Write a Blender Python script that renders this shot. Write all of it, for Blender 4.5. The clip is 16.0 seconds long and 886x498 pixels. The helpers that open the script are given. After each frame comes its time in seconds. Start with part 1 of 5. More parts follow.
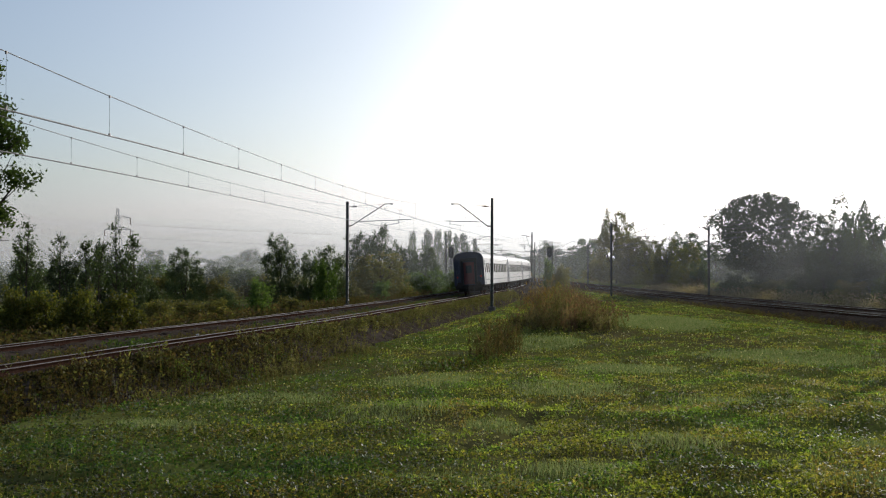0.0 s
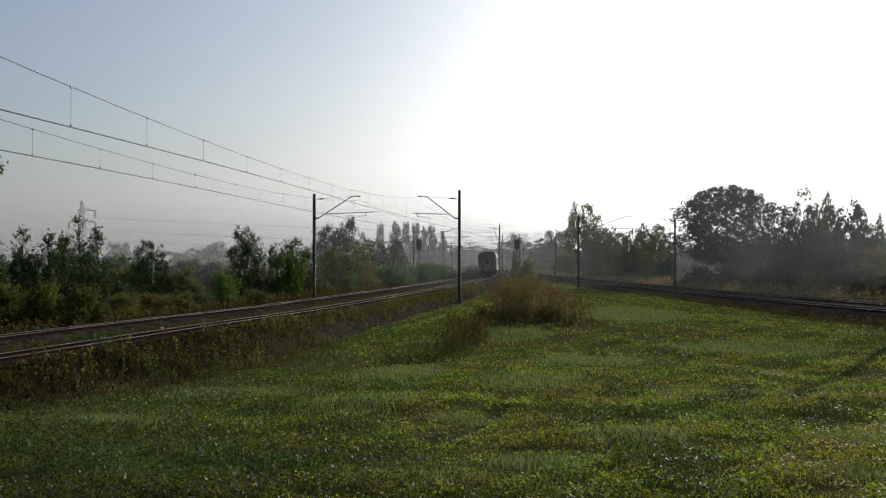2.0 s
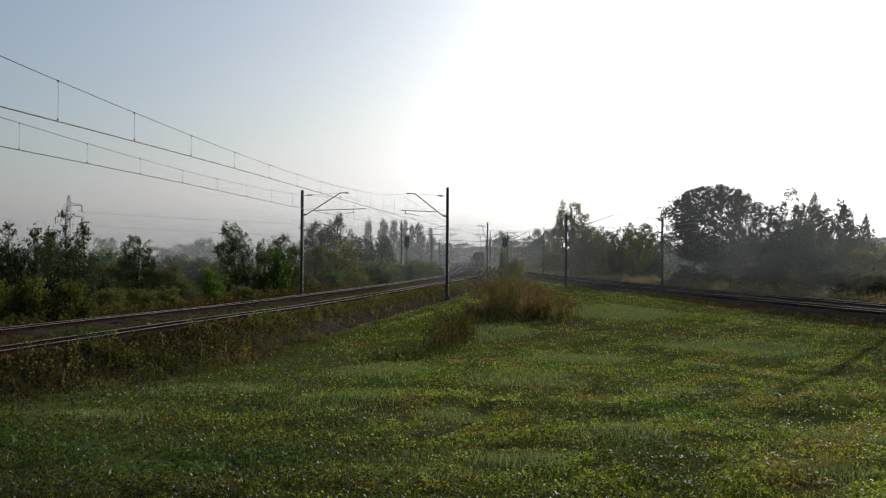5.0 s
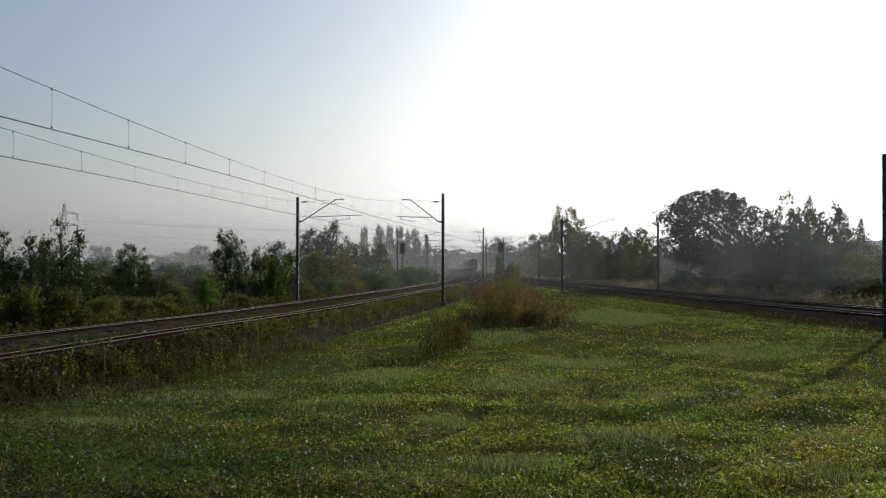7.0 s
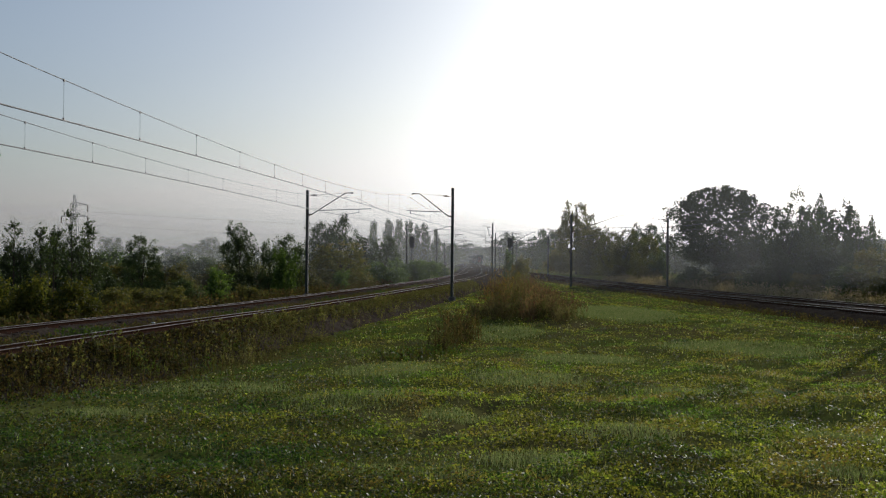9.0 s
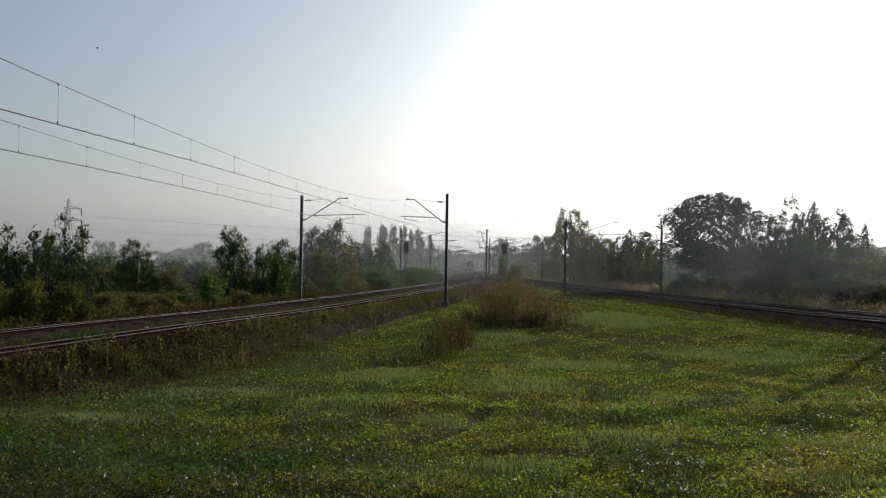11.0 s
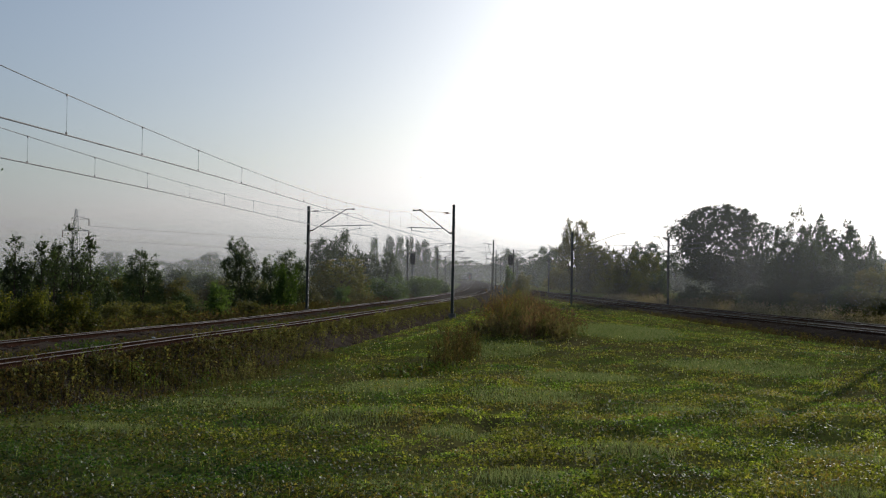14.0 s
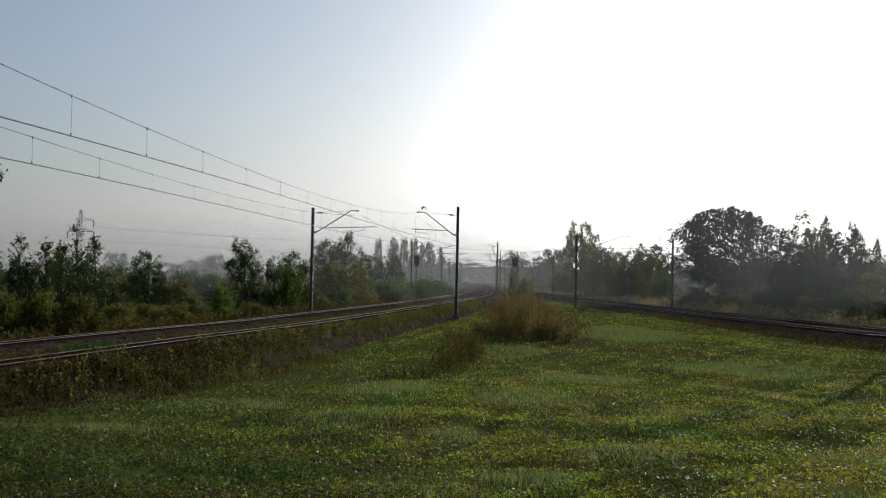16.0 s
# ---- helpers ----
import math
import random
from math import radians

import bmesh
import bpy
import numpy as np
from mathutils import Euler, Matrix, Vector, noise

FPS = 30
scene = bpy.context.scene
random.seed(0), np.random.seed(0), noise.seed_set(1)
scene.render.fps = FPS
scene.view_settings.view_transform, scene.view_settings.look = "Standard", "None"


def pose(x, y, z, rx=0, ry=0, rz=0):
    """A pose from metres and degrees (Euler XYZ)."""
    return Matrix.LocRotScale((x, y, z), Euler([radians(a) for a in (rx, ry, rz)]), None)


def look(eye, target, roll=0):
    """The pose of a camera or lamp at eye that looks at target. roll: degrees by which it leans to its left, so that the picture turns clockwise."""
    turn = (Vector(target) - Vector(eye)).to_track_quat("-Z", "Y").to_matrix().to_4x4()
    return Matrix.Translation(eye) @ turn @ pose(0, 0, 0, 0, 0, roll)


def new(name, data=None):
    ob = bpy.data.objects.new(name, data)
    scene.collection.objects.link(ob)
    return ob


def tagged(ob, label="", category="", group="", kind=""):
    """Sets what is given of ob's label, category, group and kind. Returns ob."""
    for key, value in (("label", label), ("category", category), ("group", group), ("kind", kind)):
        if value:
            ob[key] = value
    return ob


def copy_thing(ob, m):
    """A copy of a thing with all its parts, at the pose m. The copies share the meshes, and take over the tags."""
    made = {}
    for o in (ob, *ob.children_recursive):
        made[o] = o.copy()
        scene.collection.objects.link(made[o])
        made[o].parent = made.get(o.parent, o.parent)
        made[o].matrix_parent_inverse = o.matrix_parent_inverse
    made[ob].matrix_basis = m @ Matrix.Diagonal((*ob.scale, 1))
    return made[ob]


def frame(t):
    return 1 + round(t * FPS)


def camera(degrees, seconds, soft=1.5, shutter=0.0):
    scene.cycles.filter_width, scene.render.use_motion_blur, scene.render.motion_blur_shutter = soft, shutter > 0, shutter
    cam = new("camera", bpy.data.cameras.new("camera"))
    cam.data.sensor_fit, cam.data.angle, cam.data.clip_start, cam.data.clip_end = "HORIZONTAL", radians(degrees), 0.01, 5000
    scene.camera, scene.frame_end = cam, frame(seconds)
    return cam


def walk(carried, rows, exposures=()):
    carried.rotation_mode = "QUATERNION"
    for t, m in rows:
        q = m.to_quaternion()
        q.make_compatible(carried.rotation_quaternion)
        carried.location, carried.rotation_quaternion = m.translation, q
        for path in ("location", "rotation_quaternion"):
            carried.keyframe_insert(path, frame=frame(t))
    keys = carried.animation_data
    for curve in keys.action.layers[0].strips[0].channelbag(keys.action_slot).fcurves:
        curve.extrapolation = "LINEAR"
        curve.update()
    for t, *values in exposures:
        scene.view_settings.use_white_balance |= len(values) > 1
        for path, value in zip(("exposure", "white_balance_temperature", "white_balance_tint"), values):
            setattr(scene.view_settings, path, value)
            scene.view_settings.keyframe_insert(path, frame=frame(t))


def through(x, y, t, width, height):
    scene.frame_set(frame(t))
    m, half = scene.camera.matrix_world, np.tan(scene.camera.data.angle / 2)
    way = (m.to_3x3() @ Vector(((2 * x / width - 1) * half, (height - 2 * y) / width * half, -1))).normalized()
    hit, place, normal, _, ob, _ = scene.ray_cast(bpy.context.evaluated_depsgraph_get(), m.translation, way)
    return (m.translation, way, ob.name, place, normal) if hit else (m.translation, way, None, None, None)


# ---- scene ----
cam = camera(44.0, 16.0, soft=1.2)
PATH = [
    (0.0, pose(-0.067, -0.110, 2.322, 91.066, -0.112, 2.513)),
    (0.5, pose(-0.051, -0.072, 2.321, 91.016, 0.395, 2.059)),
    (1.0, pose(-0.045, -0.046, 2.313, 90.788, 0.202, 1.876)),
    (1.5, pose(-0.035, -0.046, 2.315, 90.808, -0.010, 1.486)),
    (2.0, pose(-0.030, -0.007, 2.317, 90.673, 0.002, 0.838)),
    (2.5, pose(-0.033, -0.022, 2.308, 90.752, 0.119, 0.996)),
    (3.0, pose(-0.025, -0.019, 2.321, 90.755, -0.224, 0.520)),
    (3.5, pose(-0.023, 0.014, 2.305, 90.565, -0.356, 0.505)),
    (4.0, pose(-0.027, -0.025, 2.315, 90.444, -0.445, 0.470)),
    (6.5, pose(-0.006, 0.013, 2.305, 90.813, -0.118, -0.140)),
    (7.0, pose(0.000, 0.000, 2.300, 90.856, -0.000, 0.000)),
    (7.5, pose(-0.009, 0.001, 2.306, 90.560, -0.017, 0.108)),
    (8.0, pose(-0.011, 0.006, 2.306, 90.622, -0.197, 0.330)),
    (8.5, pose(-0.004, -0.012, 2.306, 90.603, -0.393, 0.603)),
    (9.0, pose(-0.014, 0.007, 2.302, 90.561, -0.530, 0.471)),
    (11.5, pose(-0.007, -0.003, 2.304, 90.914, -0.811, 0.152)),
    (12.0, pose(-0.006, 0.003, 2.298, 90.922, -0.628, 0.158)),
    (12.5, pose(-0.009, -0.028, 2.304, 91.215, -0.519, 0.341)),
    (13.0, pose(-0.000, 0.003, 2.303, 91.318, -0.733, 0.384)),
    (13.5, pose(-0.017, -0.037, 2.305, 91.369, -1.016, 0.500)),
    (14.0, pose(-0.011, -0.034, 2.305, 91.435, -0.938, 0.504)),
    (14.5, pose(-0.002, -0.007, 2.295, 91.406, -1.050, 0.547)),
    (15.0, pose(-0.019, -0.027, 2.301, 91.445, -1.106, 0.646)),
    (15.5, pose(-0.007, -0.035, 2.295, 91.448, -1.294, 0.667)),
    (16.0, pose(-0.006, -0.022, 2.300, 91.534, -1.101, 0.718)),
]
walk(cam, PATH, [(0.0, -0.3, 5750, 10), (0.5, -0.5, 5750, 10), (1.0, -0.7, 5750, 10), (16.0, -0.7, 5750, 10)])

# ---------------------------------------------------------------- light
SUN_AZ, SUN_EL = 26.0, 14.0      # degrees: to the right of straight ahead, above the horizon
world = bpy.data.worlds.new("sky")
scene.world = world
world.use_nodes = True
wn = world.node_tree.nodes
sky = wn.new("ShaderNodeTexSky")
sky.sky_type = "NISHITA"
sky.sun_disc = False
sky.sun_elevation, sky.sun_rotation = radians(SUN_EL), radians(SUN_AZ)
sky.air_density, sky.dust_density, sky.ozone_density = 1.0, 2.5, 2.0
wn["Background"].inputs["Strength"].default_value = 0.15
soften = wn.new("ShaderNodeHueSaturation")
soften.inputs["Saturation"].default_value = 0.69
world.node_tree.links.new(sky.outputs[0], soften.inputs["Color"])
# haze whitens the warm glow along the horizon
split, join = wn.new("ShaderNodeSeparateColor"), wn.new("ShaderNodeCombineColor")
least, blue = wn.new("ShaderNodeMath"), wn.new("ShaderNodeMath")
most, red = wn.new("ShaderNodeMath"), wn.new("ShaderNodeMath")
least.operation, blue.operation, most.operation, red.operation = "MULTIPLY", "MAXIMUM", "MULTIPLY", "MINIMUM"
least.inputs[1].default_value, most.inputs[1].default_value = 0.86, 1.1
for a, b in ((soften.outputs[0], split.inputs[0]), (split.outputs[1], least.inputs[0]), (split.outputs[2], blue.inputs[0]), (least.outputs[0], blue.inputs[1]),
             (split.outputs[1], most.inputs[0]), (split.outputs[0], red.inputs[0]), (most.outputs[0], red.inputs[1]), (red.outputs[0], join.inputs[0]), (split.outputs[1], join.inputs[1]), (blue.outputs[0], join.inputs[2]), (join.outputs[0], wn["Background"].inputs["Color"])):
    world.node_tree.links.new(a, b)
sun = new("sun", bpy.data.lights.new("sun", "SUN"))
sun.data.energy, sun.data.angle, sun.data.color = 5.0, radians(0.55), (1.0, 0.9, 0.76)
sun_way = Vector((math.sin(radians(SUN_AZ)) * math.cos(radians(SUN_EL)), math.cos(radians(SUN_AZ)) * math.cos(radians(SUN_EL)), math.sin(radians(SUN_EL))))
sun.matrix_world = look(sun_way * 100, (0, 0, 0))


# ---------------------------------------------------------------- materials
def material(name):
    m = bpy.data.materials.new(name)
    m.use_nodes = True
    nt = m.node_tree
    return m, nt, nt.nodes["Principled BSDF"]


def node(nt, kind, **values):
    n = nt.nodes.new(kind)
    for k, v in values.items():
        n.inputs[k].default_value = v
    return n


def noise_ramp(nt, scale, stops, detail=4.0, coord=None, rough=0.6):
    n = node(nt, "ShaderNodeTexNoise", Scale=scale, Detail=detail, Roughness=rough)
    if coord:
        nt.links.new(coord, n.inputs["Vector"])
    r = nt.nodes.new("ShaderNodeValToRGB")
    while len(r.color_ramp.elements) < len(stops):
        r.color_ramp.elements.new(0.5)
    for e, (p, c) in zip(r.color_ramp.elements, stops):
        e.position, e.color = p, (*c, 1)
    nt.links.new(n.outputs["Fac"], r.inputs["Fac"])
    return n, r


def surface(name, a, b, scale=3.0, rough=0.7, metal=0.0, bump=0.3, fine=40.0, dirt=None):
    """Two-tone surface with a coarse and a fine grain."""
    m, nt, bsdf = material(name)
    pos = nt.nodes.new("ShaderNodeNewGeometry").outputs["Position"]
    oc = nt.nodes.new("ShaderNodeTexCoord").outputs["Object"]
    n1, r1 = noise_ramp(nt, scale, [(0.3, a), (0.7, b)], coord=oc)
    n2, r2 = noise_ramp(nt, fine, [(0.3, (0.7, 0.7, 0.7)), (0.7, (1.15, 1.15, 1.15))], coord=oc)
    mul = nt.nodes.new("ShaderNodeMixRGB")
    mul.blend_type = "MULTIPLY"
    mul.inputs[0].default_value = 0.8
    nt.links.new(r1.outputs[0], mul.inputs[1])
    nt.links.new(r2.outputs[0], mul.inputs[2])
    out = mul.outputs[0]
    if dirt:
        n3, r3 = noise_ramp(nt, scale * 0.45, [(0.45, (0, 0, 0)), (0.62, (1, 1, 1))], coord=oc)
        mix = nt.nodes.new("ShaderNodeMixRGB")
        mix.inputs[2].default_value = (*dirt, 1)
        nt.links.new(r3.outputs[0], mix.inputs[0])
        nt.links.new(out, mix.inputs[1])
        out = mix.outputs[0]
    nt.links.new(out, bsdf.inputs["Base Color"])
    bsdf.inputs["Roughness"].default_value, bsdf.inputs["Metallic"].default_value = rough, metal
    bsdf.inputs["Specular IOR Level"].default_value = 0.0 if rough > 0.8 else 0.4
    if bump:
        bp = node(nt, "ShaderNodeBump", Strength=bump, Distance=0.02)
        nt.links.new(n2.outputs["Fac"], bp.inputs["Height"])
        nt.links.new(bp.outputs[0], bsdf.inputs["Normal"])
    return m


def leafy(name, colours, through=0.55, gloss=0.6, patch=0.0, patches=None):
    """Leaves: each its own tint, light shining through; patch: a slow drift of tint over the ground."""
    m, nt, bsdf = material(name)
    geo = nt.nodes.new("ShaderNodeNewGeometry")
    r = nt.nodes.new("ShaderNodeValToRGB")
    while len(r.color_ramp.elements) < len(colours):
        r.color_ramp.elements.new(0.5)
    for i, (e, c) in enumerate(zip(r.color_ramp.elements, colours)):
        e.position, e.color = i / (len(colours) - 1), (*c, 1)
    nt.links.new(geo.outputs["Random Per Island"], r.inputs["Fac"])
    out = r.outputs[0]
    info = nt.nodes.new("ShaderNodeObjectInfo")
    hsv = nt.nodes.new("ShaderNodeHueSaturation")
    vr = node(nt, "ShaderNodeMapRange")
    vr.inputs["To Min"].default_value, vr.inputs["To Max"].default_value = 0.7, 1.25
    nt.links.new(info.outputs["Random"], vr.inputs["Value"])
    nt.links.new(vr.outputs[0], hsv.inputs["Value"])
    nt.links.new(out, hsv.inputs["Color"])
    out = hsv.outputs[0]
    if patches:
        n, pr = noise_ramp(nt, patch, patches, detail=3.0, coord=geo.outputs["Position"])
        mx = nt.nodes.new("ShaderNodeMixRGB")
        mx.blend_type = "MULTIPLY"
        mx.inputs[0].default_value = 1.0
        nt.links.new(out, mx.inputs[1])
        nt.links.new(pr.outputs[0], mx.inputs[2])
        out = mx.outputs[0]
    nt.links.new(out, bsdf.inputs["Base Color"])
    bsdf.inputs["Roughness"].default_value = gloss
    bsdf.inputs["Specular IOR Level"].default_value = 0.42 if gloss < 0.5 else (0.34 if 0.6 < gloss < 0.75 else 0.2 if gloss <= 0.6 else 0.03)
    tr = nt.nodes.new("ShaderNodeBsdfTranslucent")
    warm = nt.nodes.new("ShaderNodeMixRGB")
    warm.blend_type = "MULTIPLY"
    warm.inputs[0].default_value = 1.0
    warm.inputs[2].default_value = (1.5, 1.5, 0.7, 1)
    nt.links.new(out, warm.inputs[1])
    nt.links.new(warm.outputs[0], tr.inputs["Color"])
    mix = nt.nodes.new("ShaderNodeMixShader")
    mix.inputs[0].default_value = through
    nt.links.new(bsdf.outputs[0], mix.inputs[1])
    nt.links.new(tr.outputs[0], mix.inputs[2])
    nt.links.new(mix.outputs[0], nt.nodes["Material Output"].inputs["Surface"])
    return m


PATCHES = [(0.28, (0.55, 0.8, 0.62)), (0.4, (0.9, 1.15, 0.75)), (0.48, (1.25, 1.1, 0.8)), (0.55, (0.85, 0.68, 0.56)), (0.62, (1.3, 1.35, 0.9)), (0.72, (1.85, 1.8, 1.3))]
M_GROUND = surface("meadow_turf", (0.08, 0.098, 0.02), (0.14, 0.15, 0.04), scale=0.25, rough=0.95, bump=0.8, fine=14.0, dirt=(0.1, 0.085, 0.035))
M_RUT_DARK = surface("dark_rut_strip", (0.05, 0.05, 0.02), (0.085, 0.08, 0.032), scale=3.0, rough=0.95, bump=1.0, fine=30.0)
M_CLOVER = leafy("clover_leaves", [(0.045, 0.06, 0.012), (0.12, 0.165, 0.03), (0.175, 0.222, 0.042), (0.225, 0.26, 0.06), (0.27, 0.29, 0.09)], 0.6, 0.56, 0.45, PATCHES)
M_LUSH = leafy("lush_dark_grass", [(0.016, 0.03, 0.008), (0.034, 0.06, 0.014), (0.055, 0.085, 0.02), (0.075, 0.08, 0.028), (0.045, 0.036, 0.016)], 0.45, 0.56, 0.45, PATCHES)
M_BROWN = leafy("reddish_brown_herbs", [(0.07, 0.08, 0.022), (0.15, 0.145, 0.045), (0.165, 0.125, 0.055), (0.13, 0.17, 0.04), (0.22, 0.2, 0.08)], 0.5, 0.56, 0.45, PATCHES)
M_BLADE = leafy("grass_blades", [(0.04, 0.07, 0.016), (0.12, 0.165, 0.04), (0.18, 0.2, 0.07), (0.27, 0.26, 0.13)], 0.5, 0.62, 0.45, PATCHES)
M_DEW = leafy("dewy_grass", [(0.1, 0.14, 0.065), (0.15, 0.19, 0.095), (0.2, 0.23, 0.135), (0.26, 0.27, 0.18)], 0.5, 0.8)
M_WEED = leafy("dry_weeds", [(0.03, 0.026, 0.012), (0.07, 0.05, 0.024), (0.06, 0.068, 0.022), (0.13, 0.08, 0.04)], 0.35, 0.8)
# dry weed tints raised, putting the thicket's sun and haze into the colour
M_WEED_SUNLIT = leafy("sunlit_tone_weeds", [(0.07, 0.055, 0.036), (0.12, 0.092, 0.06), (0.095, 0.1, 0.045), (0.17, 0.12, 0.08)], 0.5, 0.8)
M_RUSTWEED = leafy("rust_brown_weeds", [(0.085, 0.05, 0.042), (0.14, 0.08, 0.064), (0.1, 0.1, 0.05), (0.18, 0.1, 0.068), (0.13, 0.1, 0.082)], 0.5, 0.8)
M_DOCK = leafy("dock_leaves", [(0.05, 0.1, 0.02), (0.075, 0.13, 0.025), (0.09, 0.14, 0.03)], 0.55, 0.9)
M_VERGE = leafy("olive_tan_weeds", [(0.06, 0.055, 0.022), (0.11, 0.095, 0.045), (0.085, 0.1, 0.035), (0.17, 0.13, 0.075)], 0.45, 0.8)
M_GOLD = leafy("goldenrod_bloom", [(0.25, 0.15, 0.02), (0.2, 0.13, 0.03), (0.16, 0.12, 0.03)], 0.35, 0.7)
M_TAN = leafy("tan_dry_grass", [(0.22, 0.17, 0.125), (0.3, 0.23, 0.17), (0.17, 0.13, 0.095), (0.11, 0.1, 0.06)], 0.45, 0.7)
M_LEAF = leafy("green_leaves", [(0.03, 0.055, 0.014), (0.05, 0.08, 0.02), (0.065, 0.095, 0.024)])
M_LEAF_DARK = leafy("dark_leaves", [(0.035, 0.052, 0.022), (0.055, 0.078, 0.03), (0.075, 0.095, 0.038)], 0.32)
M_LEAF_YELLOW = leafy("yellowing_leaves", [(0.055, 0.07, 0.016), (0.085, 0.095, 0.02), (0.13, 0.115, 0.025), (0.045, 0.06, 0.016)])
M_LEAF_OLIVE = leafy("olive_leaves", [(0.06, 0.065, 0.024), (0.095, 0.09, 0.032), (0.12, 0.1, 0.038), (0.055, 0.07, 0.022)])
M_LEAF_BRIGHT = leafy("bright_leaves", [(0.05, 0.085, 0.022), (0.075, 0.12, 0.03), (0.1, 0.14, 0.04)])
M_BARK = surface("bark", (0.045, 0.036, 0.028), (0.09, 0.075, 0.06), scale=4, rough=0.95, bump=0.8)
M_BALLAST = surface("ballast_stone", (0.038, 0.029, 0.022), (0.1, 0.08, 0.062), scale=1.2, rough=0.95, bump=1.0, fine=18.0, dirt=(0.06, 0.045, 0.03))
M_STONE = surface("loose_stone", (0.05, 0.04, 0.032), (0.16, 0.135, 0.112), scale=5, rough=0.9)
M_RUST = surface("rusty_rail", (0.03, 0.016, 0.011), (0.06, 0.032, 0.022), scale=6, rough=0.85)
M_SHINE = surface("worn_rail_head", (0.03, 0.021, 0.017), (0.13, 0.115, 0.1), scale=0.9, rough=0.62, metal=0.5, bump=0.05)
M_SLEEPER = surface("tarred_wood_sleeper", (0.025, 0.019, 0.015), (0.055, 0.042, 0.034), scale=3, rough=0.95)
M_MAST = surface("painted_steel_mast", (0.018, 0.026, 0.02), (0.035, 0.045, 0.034), scale=2, rough=0.6, dirt=(0.05, 0.035, 0.025))
M_GALV = surface("galvanised_steel", (0.07, 0.075, 0.08), (0.14, 0.145, 0.15), scale=3, rough=0.5, metal=0.6)
M_WIRE = surface("dull_copper_wire", (0.05, 0.045, 0.042), (0.09, 0.08, 0.07), scale=3, rough=0.6, metal=0.5, bump=0)
M_INSUL = surface("brown_porcelain", (0.06, 0.025, 0.015), (0.1, 0.04, 0.02), scale=5, rough=0.25, bump=0)
M_CONC = surface("weathered_concrete", (0.1, 0.095, 0.085), (0.18, 0.17, 0.155), scale=2, rough=0.9)
M_SIGNAL = surface("black_signal_paint", (0.004, 0.004, 0.0045), (0.01, 0.01, 0.011), scale=4, rough=0.6)
M_WHITE = surface("white_paint", (0.5, 0.5, 0.48), (0.72, 0.72, 0.7), scale=3, rough=0.5, dirt=(0.4, 0.38, 0.34))
M_COACH = surface("light_grey_coach_paint", (0.17, 0.158, 0.138), (0.23, 0.215, 0.19), scale=0.8, rough=0.4, bump=0.03, dirt=(0.19, 0.18, 0.17))
M_COACHBLUE = surface("navy_coach_paint", (0.012, 0.016, 0.032), (0.022, 0.028, 0.05), scale=1.0, rough=0.45, bump=0.03)
M_COACHROOF = surface("grey_coach_roof", (0.16, 0.155, 0.145), (0.24, 0.23, 0.215), scale=0.7, rough=0.65, bump=0.05, dirt=(0.18, 0.17, 0.16))
M_REDDOOR = surface("dark_red_door", (0.09, 0.014, 0.011), (0.13, 0.022, 0.018), scale=2, rough=0.45, bump=0.03)
M_RUBBER = surface("black_rubber", (0.015, 0.015, 0.015), (0.03, 0.03, 0.03), scale=4, rough=0.8)
M_UNDER = surface("grimy_underframe", (0.02, 0.018, 0.016), (0.05, 0.042, 0.036), scale=2, rough=0.85)
M_GLINT = leafy("clover_head_glints", [(0.5, 0.46, 0.3), (0.62, 0.58, 0.42), (0.7, 0.66, 0.5)], 0.6, 0.8)
M_BIRD = surface("black_feathers", (0.012, 0.012, 0.014), (0.03, 0.03, 0.033), scale=8, rough=0.5)
M_HILL = surface("far_woodland", (0.025, 0.04, 0.02), (0.05, 0.065, 0.03), scale=0.02, rough=1.0, fine=0.3)
M_ROOFTILE = surface("roof_tiles", (0.14, 0.06, 0.04), (0.22, 0.1, 0.07), scale=0.5, rough=0.9)
m, nt, b = material("coach_window_glass")
b.inputs["Base Color"].default_value, b.inputs["Roughness"].default_value = (0.03, 0.035, 0.04, 1), 0.08
M_GLASS = m
m, nt, b = material("red_tail_lamp")
b.inputs["Base Color"].default_value = (0.3, 0.01, 0.01, 1)
b.inputs["Emission Color"].default_value, b.inputs["Emission Strength"].default_value = (1, 0.05, 0.03, 1), 0.06
M_TAIL = m


